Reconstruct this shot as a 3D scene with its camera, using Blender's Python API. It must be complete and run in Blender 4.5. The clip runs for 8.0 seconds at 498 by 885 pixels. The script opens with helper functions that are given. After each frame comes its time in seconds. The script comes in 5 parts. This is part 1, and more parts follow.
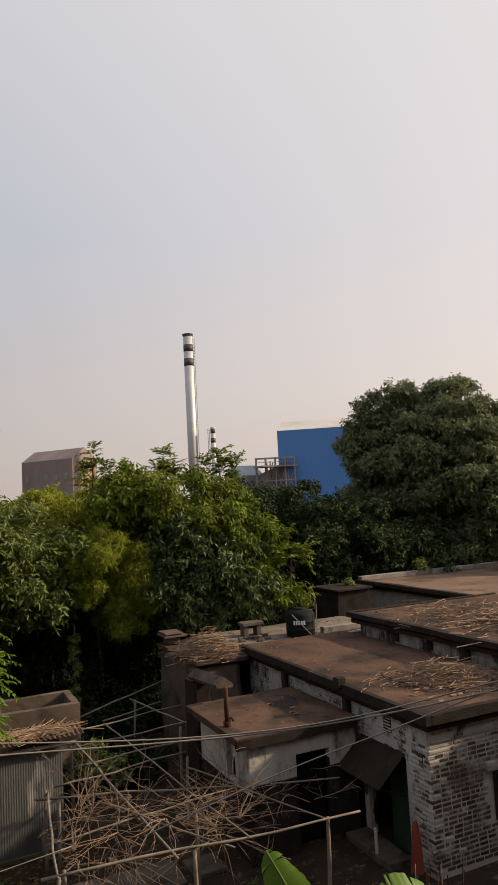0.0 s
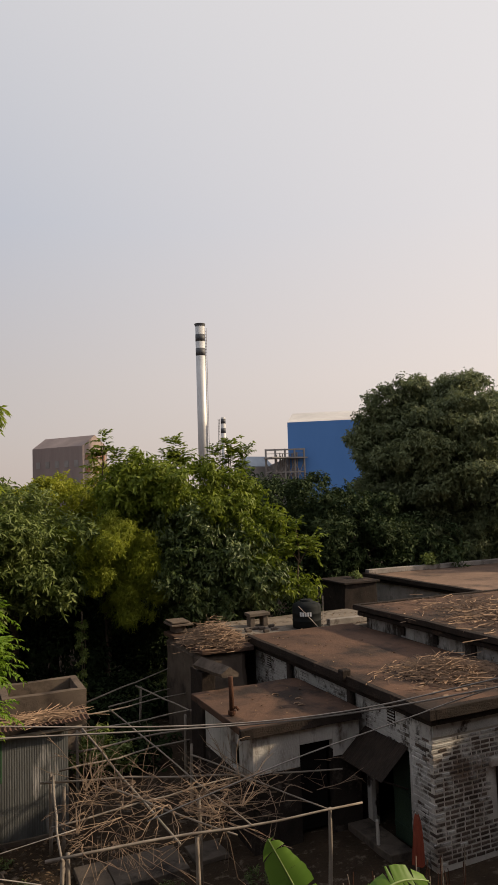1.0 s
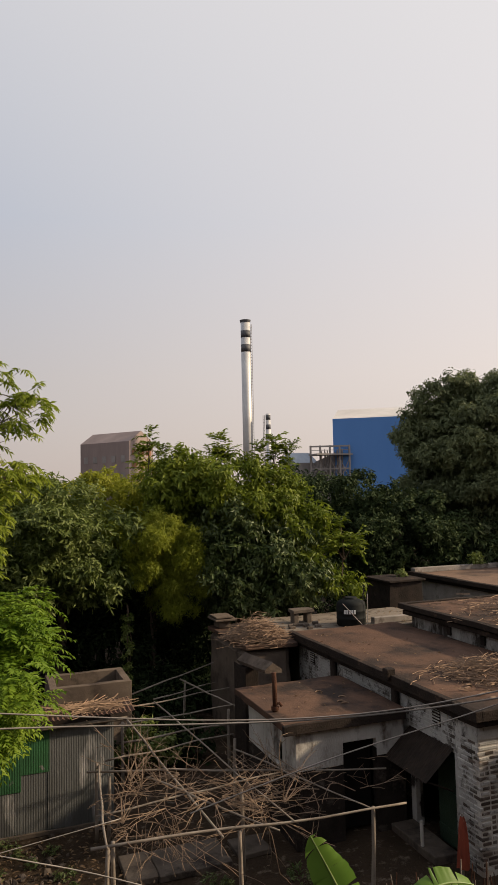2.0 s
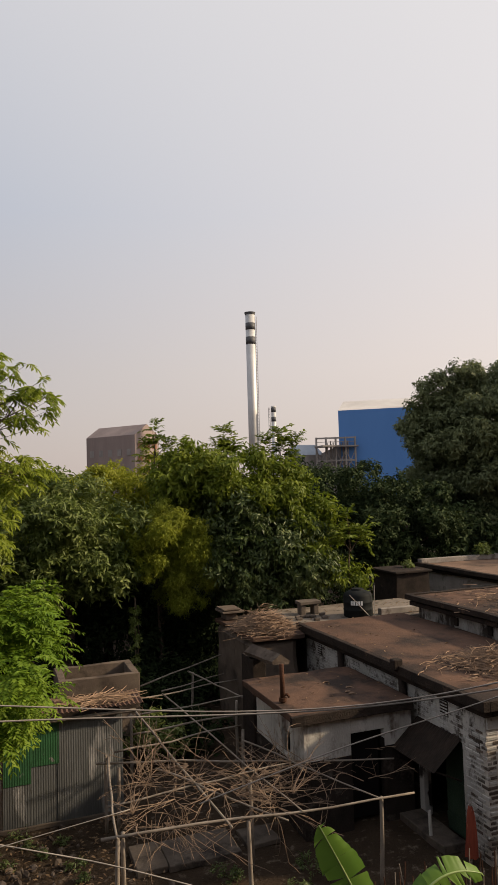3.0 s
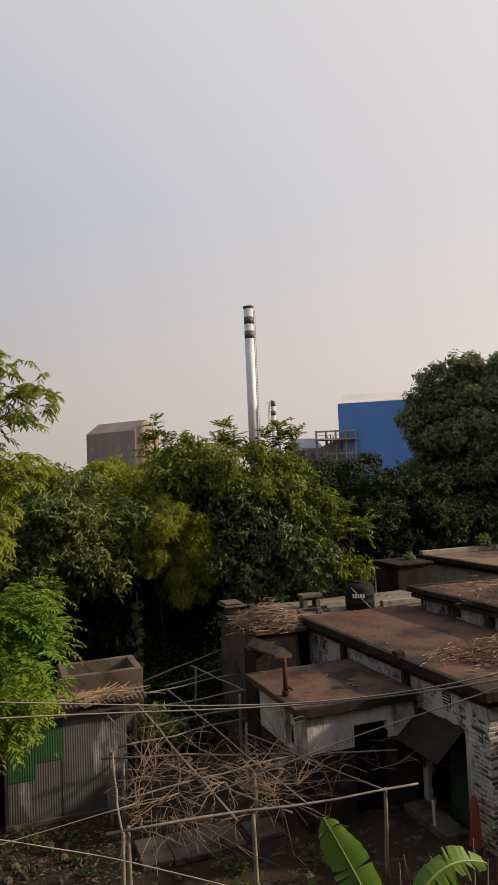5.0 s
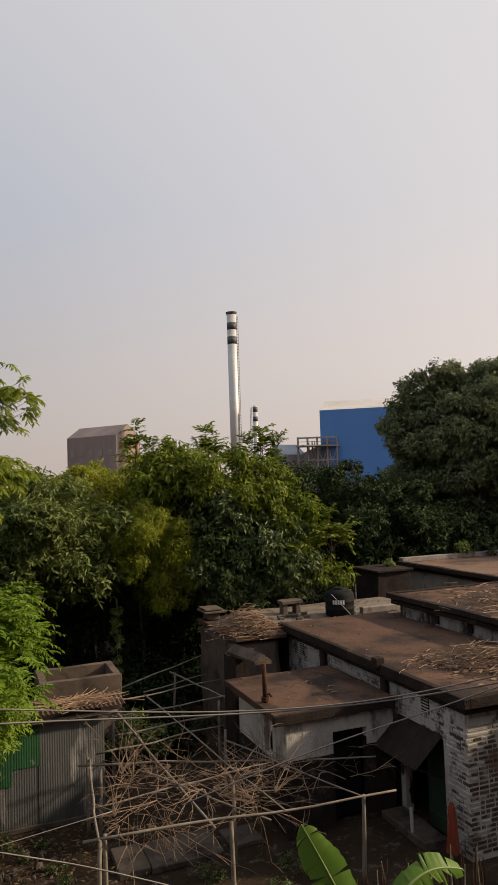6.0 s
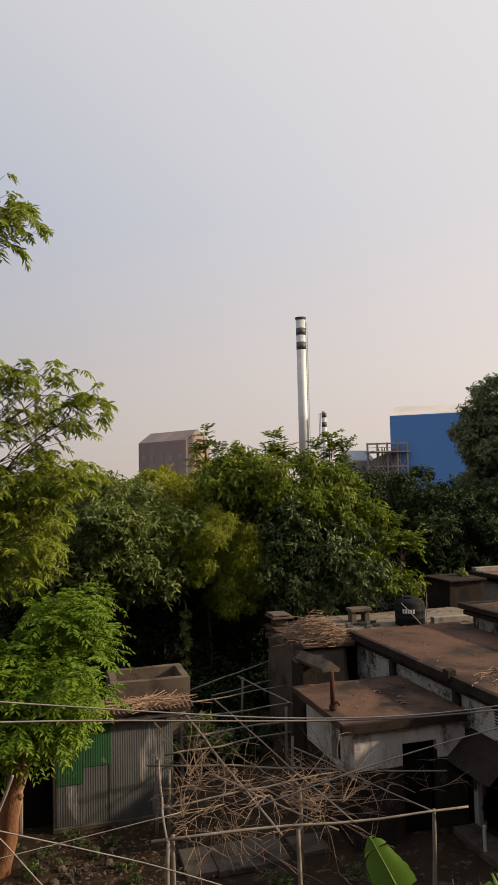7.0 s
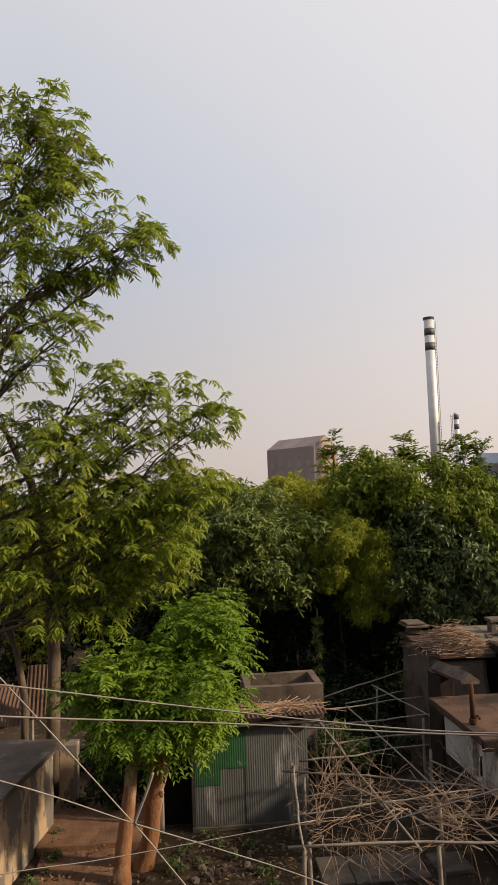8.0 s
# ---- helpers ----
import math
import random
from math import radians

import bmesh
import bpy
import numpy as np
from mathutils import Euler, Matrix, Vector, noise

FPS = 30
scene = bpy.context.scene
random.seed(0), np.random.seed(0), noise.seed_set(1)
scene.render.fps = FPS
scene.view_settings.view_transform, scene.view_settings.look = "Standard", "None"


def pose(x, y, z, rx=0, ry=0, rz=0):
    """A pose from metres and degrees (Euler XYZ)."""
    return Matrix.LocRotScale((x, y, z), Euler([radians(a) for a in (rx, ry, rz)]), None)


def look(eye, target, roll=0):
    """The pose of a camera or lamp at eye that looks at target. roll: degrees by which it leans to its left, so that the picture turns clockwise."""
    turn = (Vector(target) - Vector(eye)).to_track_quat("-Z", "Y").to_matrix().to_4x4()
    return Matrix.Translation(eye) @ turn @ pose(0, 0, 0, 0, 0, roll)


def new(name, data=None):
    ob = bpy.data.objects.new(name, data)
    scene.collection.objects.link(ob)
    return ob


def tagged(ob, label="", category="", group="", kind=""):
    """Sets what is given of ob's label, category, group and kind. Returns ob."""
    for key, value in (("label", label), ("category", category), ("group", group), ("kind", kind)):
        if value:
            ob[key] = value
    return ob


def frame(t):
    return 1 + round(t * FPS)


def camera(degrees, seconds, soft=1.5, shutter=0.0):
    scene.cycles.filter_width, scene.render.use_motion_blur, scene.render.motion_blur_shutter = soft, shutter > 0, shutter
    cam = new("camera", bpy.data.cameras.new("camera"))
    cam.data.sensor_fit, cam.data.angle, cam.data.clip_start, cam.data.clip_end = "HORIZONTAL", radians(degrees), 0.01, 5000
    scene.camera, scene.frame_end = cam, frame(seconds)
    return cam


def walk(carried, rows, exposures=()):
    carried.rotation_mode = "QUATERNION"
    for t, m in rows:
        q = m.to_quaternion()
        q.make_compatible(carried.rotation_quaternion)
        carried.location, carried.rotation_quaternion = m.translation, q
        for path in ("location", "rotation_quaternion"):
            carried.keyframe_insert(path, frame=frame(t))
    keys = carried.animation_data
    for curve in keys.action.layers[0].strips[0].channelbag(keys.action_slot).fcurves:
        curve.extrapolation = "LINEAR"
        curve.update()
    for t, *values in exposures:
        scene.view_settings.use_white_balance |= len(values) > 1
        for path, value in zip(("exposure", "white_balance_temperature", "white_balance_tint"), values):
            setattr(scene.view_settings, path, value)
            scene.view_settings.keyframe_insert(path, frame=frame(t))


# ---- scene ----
cam = camera(38.6, 8.0)
# seconds, eye, tilt, lean, turn
ROWS = [
    (0, -0.0026, 0.0047, 7.0001, 94.913, 2.987, -24.795),
    (0.5, -0.0090, -0.0006, 7.0013, 94.344, 2.820, -24.249),
    (1, -0.0046, -0.0004, 7.0016, 94.211, 1.782, -24.080),
    (1.5, -0.0030, -0.0005, 7.0016, 94.080, 1.268, -22.576),
    (2, 0.0008, -0.0005, 7.0005, 94.005, 1.232, -20.501),
    (3.5, -0.0002, 0.0023, 6.9978, 93.099, 1.776, -19.930),
    (4, 0.0017, 0.0041, 6.9977, 92.874, 1.995, -19.742),
    (5.5, 0.0017, 0.0024, 6.9992, 93.074, 2.677, -20.233),
    (6, 0.0029, 0.0023, 6.9992, 93.349, 1.917, -21.476),
    (6.5, 0.0001, 0.0004, 7.0004, 93.445, 1.715, -21.049),
    (7, -0.0007, -0.0025, 7.0002, 93.941, 1.286, -15.981),
    (7.5, 0.0042, 0.0031, 6.9998, 94.245, 1.563, -9.841),
    (8, 0.0110, 0.0026, 6.9978, 94.712, 1.844, -5.634),
]
EXPOSURES = [(0.0, -0.03), (1.0, 0.0), (2.0, 0.03), (3.5, 0.05), (4.0, 0.06), (5.5, -0.09), (6.0, -0.08), (6.5, -0.03), (7.0, 0.03), (7.5, 0.10), (8.0, 0.16)]
walk(cam, [(t, pose(x, y, z, a, b, c)) for t, x, y, z, a, b, c in ROWS], EXPOSURES)

# ---- sky and sun ----
SUN_AZ, SUN_EL = 108.0, 27.0
world = bpy.data.worlds.new("hazy_sky")
scene.world = world
world.use_nodes = True
wn, wl = world.node_tree.nodes, world.node_tree.links
wn.clear()
sky = wn.new("ShaderNodeTexSky")
sky.sky_type = "NISHITA"
sky.sun_disc = False
sky.sun_elevation, sky.sun_rotation = radians(SUN_EL), radians(SUN_AZ)
sky.dust_density, sky.air_density, sky.ozone_density = 4.0, 1.0, 2.0
bg_sky, bg_haze, bg_sum, wout = wn.new("ShaderNodeBackground"), wn.new("ShaderNodeBackground"), wn.new("ShaderNodeAddShader"), wn.new("ShaderNodeOutputWorld")
bg_sky.inputs[1].default_value = 0.02
bg_haze.inputs[1].default_value = 0.90
# dusty haze: pinkish at the horizon, bluer above, whitish overhead, warmer to the east
way_in, parts_of, east, haze_mix = wn.new("ShaderNodeTexCoord"), wn.new("ShaderNodeSeparateXYZ"), wn.new("ShaderNodeMapRange"), wn.new("ShaderNodeMix")
haze_mix.data_type = "RGBA"
east.inputs[1].default_value, east.inputs[2].default_value = -0.15, 0.75
wl.new(way_in.outputs["Generated"], parts_of.inputs[0])
wl.new(parts_of.outputs[0], east.inputs[0])
wl.new(east.outputs[0], haze_mix.inputs[0])
for sock, stops in ((6, ((0.0, (0.54, 0.455, 0.42)), (0.16, (0.50, 0.46, 0.45)), (0.36, (0.47, 0.50, 0.57)), (0.62, (0.65, 0.64, 0.66)), (1.0, (0.60, 0.62, 0.68)))),
                    (7, ((0.0, (0.76, 0.63, 0.56)), (0.16, (0.86, 0.74, 0.67)), (0.36, (0.84, 0.775, 0.745)), (0.62, (0.88, 0.83, 0.80)), (1.0, (0.66, 0.66, 0.70))))):
    ramp = wn.new("ShaderNodeValToRGB")
    while len(ramp.color_ramp.elements) < len(stops):
        ramp.color_ramp.elements.new(0.5)
    for el, (at, c) in zip(ramp.color_ramp.elements, stops):
        el.position, el.color = at, (*c, 1)
    wl.new(parts_of.outputs[2], ramp.inputs[0])
    wl.new(ramp.outputs[0], haze_mix.inputs[sock])
wl.new(haze_mix.outputs[2], bg_haze.inputs[0])
wl.new(sky.outputs[0], bg_sky.inputs[0])
wl.new(bg_sky.outputs[0], bg_sum.inputs[0])
wl.new(bg_haze.outputs[0], bg_sum.inputs[1])
wl.new(bg_sum.outputs[0], wout.inputs[0])
sun = new("sun", bpy.data.lights.new("sun", "SUN"))
sun.data.energy, sun.data.angle, sun.data.color = 5.0, radians(3.0), (1.0, 0.80, 0.55)
to_sun = Vector((math.sin(radians(SUN_AZ)) * math.cos(radians(SUN_EL)), math.cos(radians(SUN_AZ)) * math.cos(radians(SUN_EL)), math.sin(radians(SUN_EL))))
sun.matrix_world = look((30, 5, 40), Vector((30, 5, 40)) - to_sun)


# ---- materials ----
def mixed(nt, fac, a, b):
    m = nt.nodes.new("ShaderNodeMix")
    m.data_type = "RGBA"
    for sock, v in ((0, fac), (6, a), (7, b)):
        if isinstance(v, (tuple, float, int)):
            m.inputs[sock].default_value = (*v, 1) if isinstance(v, tuple) else v
        else:
            nt.links.new(v, m.inputs[sock])
    return m.outputs[2]


def noised(nt, pos, scale, lo, hi, stretch=(1, 1, 1), detail=6.0):
    mp = nt.nodes.new("ShaderNodeMapping")
    mp.inputs["Scale"].default_value = stretch
    nt.links.new(pos, mp.inputs[0])
    n = nt.nodes.new("ShaderNodeTexNoise")
    n.inputs["Scale"].default_value, n.inputs["Detail"].default_value, n.inputs["Roughness"].default_value = scale, detail, 0.65
    nt.links.new(mp.outputs[0], n.inputs[0])
    r = nt.nodes.new("ShaderNodeMapRange")
    r.inputs[1].default_value, r.inputs[2].default_value = lo, hi
    nt.links.new(n.outputs[0], r.inputs[0])
    return r.outputs[0]


def surface(name, base, dark, scale=1.5, rough=0.9, metal=0.0, stain=None, stain_at=(0.52, 0.66), stain_scale=0.8, bump=0.25, grain=30.0, stretch=(1, 1, 1), vary=0.0):
    """A worn surface: coarse and fine mottling between base and dark, stains with a shape of their own, and fine relief."""
    m = bpy.data.materials.new(name)
    m.use_nodes = True
    nt = m.node_tree
    p = nt.nodes["Principled BSDF"]
    geo = nt.nodes.new("ShaderNodeNewGeometry")
    pos = geo.outputs["Position"]
    col = mixed(nt, noised(nt, pos, scale, 0.35, 0.68, stretch), base, dark)
    fine = noised(nt, pos, grain, 0.3, 0.75, stretch)
    col = mixed(nt, fine, col, mixed(nt, 0.45, col, dark))
    if stain:
        col = mixed(nt, noised(nt, pos, stain_scale, *stain_at, stretch, 9.0), col, stain)
    if vary:
        info = nt.nodes.new("ShaderNodeObjectInfo")
        hsv = nt.nodes.new("ShaderNodeHueSaturation")
        r = nt.nodes.new("ShaderNodeMapRange")
        r.inputs[3].default_value, r.inputs[4].default_value = 1 - vary, 1 + vary * 0.6
        nt.links.new(info.outputs["Random"], r.inputs[0])
        nt.links.new(r.outputs[0], hsv.inputs["Value"])
        nt.links.new(col, hsv.inputs["Color"])
        col = hsv.outputs[0]
    nt.links.new(col, p.inputs["Base Color"])
    p.inputs["Roughness"].default_value, p.inputs["Metallic"].default_value = rough, metal
    p.inputs["Specular IOR Level"].default_value = 0.15 if rough > 0.7 else 0.4
    if bump:
        b = nt.nodes.new("ShaderNodeBump")
        b.inputs["Strength"].default_value, b.inputs["Distance"].default_value = bump, 0.03
        nt.links.new(fine, b.inputs["Height"])
        nt.links.new(b.outputs[0], p.inputs["Normal"])
    return m


def leafy(name, a, b, c, through_light=0.35, rough=0.55):
    """Leaves whose colour differs from one to the next, and which let some light through."""
    m = bpy.data.materials.new(name)
    m.use_nodes = True
    nt = m.node_tree
    p, out = nt.nodes["Principled BSDF"], nt.nodes["Material Output"]
    geo = nt.nodes.new("ShaderNodeNewGeometry")
    rnd = geo.outputs["Random Per Island"]
    patch = noised(nt, geo.outputs["Position"], 0.7, 0.38, 0.62)
    col = mixed(nt, rnd, mixed(nt, patch, a, b), mixed(nt, patch, b, c))
    nt.links.new(col, p.inputs["Base Color"])
    p.inputs["Roughness"].default_value = rough
    p.inputs["Specular IOR Level"].default_value = 0.2
    t, mx = nt.nodes.new("ShaderNodeBsdfTranslucent"), nt.nodes.new("ShaderNodeMixShader")
    nt.links.new(col, t.inputs[0])
    mx.inputs[0].default_value = through_light
    for s, d in ((p.outputs[0], mx.inputs[1]), (t.outputs[0], mx.inputs[2]), (mx.outputs[0], out.inputs[0])):
        nt.links.new(s, d)
    return m


SOIL = surface("soil", (0.068, 0.045, 0.028), (0.028, 0.019, 0.012), 0.8, stain=(0.14, 0.108, 0.082), stain_scale=4.5, stain_at=(0.56, 0.66), bump=0.9, grain=14)
MUD_ROOF = surface("mud_roof", (0.138, 0.078, 0.052), (0.066, 0.041, 0.031), 0.7, stain=(0.036, 0.026, 0.022), stain_scale=0.6, stain_at=(0.47, 0.60), bump=0.35, grain=12)
ROOF_EDGE = surface("sooty_concrete", (0.045, 0.032, 0.026), (0.018, 0.014, 0.012), 2.5, stain=(0.12, 0.078, 0.056), stain_scale=2.0, stain_at=(0.60, 0.75), bump=0.5)
WHITEWASH = surface("worn_whitewash", (0.58, 0.56, 0.53), (0.36, 0.34, 0.32), 1.6, stain=(0.06, 0.05, 0.045), stain_scale=2.4, stain_at=(0.51, 0.60), stretch=(1, 1, 0.7), bump=0.3)
GRIMY_WHITE = surface("grimy_whitewash", (0.46, 0.43, 0.40), (0.24, 0.215, 0.195), 2.4, stain=(0.05, 0.04, 0.034), stain_scale=1.9, stain_at=(0.45, 0.56), stretch=(1, 1, 0.5), bump=0.5)
CLEAN_WHITE = surface("whitewash", (0.64, 0.61, 0.57), (0.40, 0.37, 0.34), 1.6, stain=(0.13, 0.10, 0.082), stain_scale=2.2, stain_at=(0.52, 0.66), stretch=(1, 1, 0.5), bump=0.4)
PAINTED_BRICK = surface("grimy_brick", (0.15, 0.115, 0.095), (0.075, 0.057, 0.048), 3.0, stain=(0.46, 0.43, 0.40), stain_scale=1.9, stain_at=(0.52, 0.64), grain=45, vary=0.5)
BRICKWASH = surface("whitewashed_brick", (0.56, 0.54, 0.51), (0.35, 0.33, 0.31), 1.6, stain=(0.085, 0.07, 0.06), stain_scale=2.4, stain_at=(0.50, 0.60), grain=50, vary=0.12)
MORTAR = surface("pale_mortar", (0.62, 0.58, 0.53), (0.42, 0.38, 0.34), 2.0, stain=(0.20, 0.14, 0.10), stain_scale=0.9, stain_at=(0.53, 0.68))
PALE_MUD = surface("pale_mud_roof", (0.25, 0.165, 0.12), (0.15, 0.10, 0.075), 0.7, stain=(0.09, 0.065, 0.052), stain_scale=0.6, stain_at=(0.52, 0.66), bump=0.5, grain=12)
PALE_PLASTER = surface("pale_dusty_plaster", (0.36, 0.32, 0.285), (0.21, 0.185, 0.165), 1.4, stain=(0.12, 0.095, 0.08), stain_scale=1.8, stain_at=(0.54, 0.66), bump=0.3)
MUD_WALL = surface("mud_plaster", (0.165, 0.128, 0.10), (0.085, 0.064, 0.051), 1.1, stain=(0.035, 0.026, 0.022), stain_scale=0.9)
CONCRETE = surface("old_concrete", (0.155, 0.125, 0.10), (0.075, 0.06, 0.05), 1.5, stain=(0.035, 0.029, 0.026), stain_scale=1.4)
BUFF_WALL = surface("buff_plaster", (0.42, 0.31, 0.205), (0.30, 0.215, 0.145), 1.4, stain=(0.15, 0.128, 0.11), stain_scale=1.0, stain_at=(0.475, 0.50), stretch=(1, 1, 0.55))
TIN = surface("weathered_tin", (0.135, 0.14, 0.14), (0.072, 0.074, 0.073), 1.6, rough=0.65, metal=0.2, stain=(0.36, 0.35, 0.34), stain_scale=1.9, stain_at=(0.56, 0.66), stretch=(1, 1, 0.22), bump=0.1)
GREEN_TIN = surface("green_painted_tin", (0.028, 0.115, 0.042), (0.017, 0.065, 0.025), 2.0, rough=0.6, stain=(0.16, 0.16, 0.15), stain_scale=2.4, stain_at=(0.62, 0.66), bump=0.1)
RUST = surface("rust", (0.105, 0.046, 0.026), (0.04, 0.02, 0.014), 5.0, rough=0.85, bump=0.4)
RUSTY_TIN = surface("rusty_tin", (0.15, 0.085, 0.06), (0.07, 0.042, 0.032), 2.5, rough=0.8, stain=(0.19, 0.155, 0.13), stain_scale=1.6, stain_at=(0.56, 0.7))
DARK_TIN = surface("dark_tin", (0.044, 0.031, 0.024), (0.02, 0.015, 0.012), 2.5, rough=0.85)
STRAW = surface("straw", (0.36, 0.245, 0.165), (0.15, 0.097, 0.066), 5.0, bump=0)
TWIG = surface("dry_twig", (0.33, 0.235, 0.165), (0.16, 0.112, 0.08), 2.0, bump=0)
POLE = surface("bare_pole", (0.31, 0.265, 0.22), (0.17, 0.14, 0.115), 3.0, bump=0.3, grain=60)
BARK = surface("orange_brown_bark", (0.33, 0.16, 0.082), (0.15, 0.075, 0.043), 3.0, stain=(0.36, 0.25, 0.17), stain_scale=2.5, stretch=(1, 1, 0.4), bump=0.6)
GREY_BARK = surface("grey_bark", (0.17, 0.125, 0.09), (0.07, 0.05, 0.04), 3.0, stretch=(1, 1, 0.4), bump=0.6)
BLUE = surface("blue_sheet", (0.095, 0.245, 0.57), (0.078, 0.21, 0.51), 0.06, rough=0.6, bump=0, grain=0.3, stretch=(1, 1, 0.2))
PALE_ROOF = surface("pale_sheet_roof", (0.62, 0.58, 0.54), (0.45, 0.42, 0.39), 0.1, rough=0.6, bump=0, grain=0.4)
BROWN_CLAD = surface("brown_cladding", (0.33, 0.26, 0.235), (0.23, 0.18, 0.165), 0.22, rough=0.8, bump=0, grain=0.5, stretch=(1, 1, 0.2))
ORANGE_CLAD = surface("orange_cladding", (0.30, 0.15, 0.085), (0.20, 0.10, 0.06), 0.12, rough=0.8, bump=0, grain=0.5)
STEEL = surface("stack_steel", (0.62, 0.61, 0.60), (0.48, 0.47, 0.46), 0.15, rough=0.55, metal=0.4, bump=0, grain=0.6)
BAND = surface("dark_band", (0.10, 0.10, 0.105), (0.06, 0.06, 0.065), 0.3, rough=0.6, bump=0)
GREY_STEEL = surface("grey_steel", (0.33, 0.30, 0.28), (0.21, 0.19, 0.175), 0.3, rough=0.7, bump=0)
PIPE = surface("pale_pipe", (0.36, 0.32, 0.29), (0.22, 0.19, 0.17), 0.3, rough=0.7, bump=0)
GREY_BLUE = surface("grey_blue_sheet", (0.34, 0.38, 0.43), (0.24, 0.27, 0.31), 0.3, rough=0.6, bump=0)
BLACK_PLASTIC = surface("black_plastic", (0.013, 0.015, 0.015), (0.008, 0.009, 0.009), 3.0, rough=0.75, bump=0.05)
LETTER_WHITE = surface("white_lettering", (0.75, 0.75, 0.75), (0.6, 0.6, 0.6), 4.0, rough=0.6, bump=0)
CABLE = surface("grey_cable", (0.34, 0.30, 0.27), (0.21, 0.185, 0.165), 3.0, rough=0.7, bump=0)
# near-black that stands for unlit insides behind openings
UNLIT_BLACK = surface("unlit_interior_black", (0.012, 0.010, 0.009), (0.007, 0.006, 0.006), 1.0)
# damp stains and shade low on the walls, put together into one dark colour
SHADED_BASE = surface("stained_shaded_plaster", (0.042, 0.033, 0.028), (0.018, 0.014, 0.012), 1.8, stain=(0.10, 0.08, 0.068), stain_scale=2.4, stain_at=(0.56, 0.68), bump=0.5)
DOOR_GREEN = surface("dark_green_door", (0.030, 0.055, 0.032), (0.015, 0.03, 0.02), 3.0, rough=0.6)
CLOTH = surface("faded_red_cloth", (0.32, 0.075, 0.042), (0.17, 0.04, 0.026), 4.0, stain=(0.50, 0.26, 0.15), stain_scale=5.0, stain_at=(0.6, 0.72), stretch=(2, 2, 0.3))
PALE_SLAB = surface("pale_slab", (0.24, 0.20, 0.16), (0.14, 0.115, 0.093), 1.5, stain=(0.05, 0.04, 0.033), stain_scale=2.6, stain_at=(0.56, 0.66))
RUBBLE = surface("rubble_stone", (0.17, 0.135, 0.11), (0.07, 0.055, 0.046), 4.0, vary=0.5)
LEAF_FRESH = leafy("fresh_green_leaf", (0.09, 0.165, 0.012), (0.14, 0.23, 0.016), (0.23, 0.315, 0.032), 0.38)
LEAF_TALL = leafy("mid_green_leaf", (0.14, 0.19, 0.016), (0.205, 0.26, 0.024), (0.32, 0.355, 0.055), 0.48)
LEAF_OLIVE = leafy("olive_leaf", (0.18, 0.205, 0.014), (0.25, 0.27, 0.02), (0.36, 0.36, 0.045), 0.45)
LEAF_BAMBOO = leafy("bamboo_leaf", (0.19, 0.225, 0.02), (0.26, 0.295, 0.028), (0.37, 0.39, 0.055), 0.52)
# palest tone paints sky glints onto the leaves
LEAF_BROAD = leafy("broad_leaf", (0.08, 0.112, 0.02), (0.13, 0.17, 0.034), (0.26, 0.30, 0.11), 0.35, 0.45)
LEAF_MID = leafy("hedge_leaf", (0.095, 0.135, 0.011), (0.15, 0.195, 0.018), (0.25, 0.285, 0.038), 0.4, 0.5)
# darkest and palest tones: crown shade and white-ish glints put into the colour
LEAF_GLOSSY = leafy("glint_and_shade_leaf", (0.035, 0.056, 0.016), (0.075, 0.108, 0.03), (0.23, 0.27, 0.115), 0.25, 0.36)
LEAF_DARK = leafy("dark_leaf", (0.022, 0.037, 0.013), (0.036, 0.055, 0.018), (0.065, 0.09, 0.03), 0.15, 0.8)
# darker copy of dark_leaf: shade beneath the trees put into the colour
LEAF_SHADED_COPY = leafy("shade_blackened_leaf", (0.012, 0.022, 0.007), (0.018, 0.03, 0.009), (0.03, 0.046, 0.014), 0.1, 0.9)
# paler and greyer tones: distance haze put into the leaf colour
LEAF_BIG = leafy("hazed_mango_leaf", (0.10, 0.12, 0.06), (0.145, 0.17, 0.078), (0.23, 0.25, 0.115), 0.3)
BANANA = leafy("banana_leaf", (0.085, 0.17, 0.024), (0.12, 0.215, 0.032), (0.17, 0.27, 0.05), 0.3, 0.45)
BANANA_RIB = surface("banana_rib", (0.26, 0.34, 0.12), (0.17, 0.24, 0.08), 3.0, rough=0.5, bump=0)
LEAF_DRY = leafy("dry_leaf", (0.11, 0.066, 0.036), (0.17, 0.105, 0.058), (0.25, 0.175, 0.105), 0.1, 0.8)


# ---- building blocks ----
def origin(ob):
    o = Vector((0, 0, 0))
    while ob:
        o += ob.location
        ob = ob.parent
    return o


def thing(name, at, label, category, group="", kind=""):
    ob = new(name)
    ob.location = at
    return tagged(ob, label, category, group, kind)


def finish(name, mesh, material, parent, label=""):
    mesh.materials.append(material)
    ob = new(name, mesh)
    if parent is not None:
        o = origin(parent)
        mesh.transform(Matrix.Translation(-o))
        ob.parent = parent
    if label:
        tagged(ob, label)
    return ob


def part(name, bm, material, parent=None, label="", smooth=False):
    mesh = bpy.data.meshes.new(name)
    bmesh.ops.recalc_face_normals(bm, faces=bm.faces)
    if smooth:
        for f in bm.faces:
            f.smooth = True
    bm.to_mesh(mesh)
    bm.free()
    return finish(name, mesh, material, parent, label)


def raw(name, verts, faces, material, parent=None, label="", smooth=False):
    mesh = bpy.data.meshes.new(name)
    mesh.from_pydata(verts, [], faces)
    if smooth:
        mesh.polygons.foreach_set("use_smooth", [True] * len(mesh.polygons))
    return finish(name, mesh, material, parent, label)


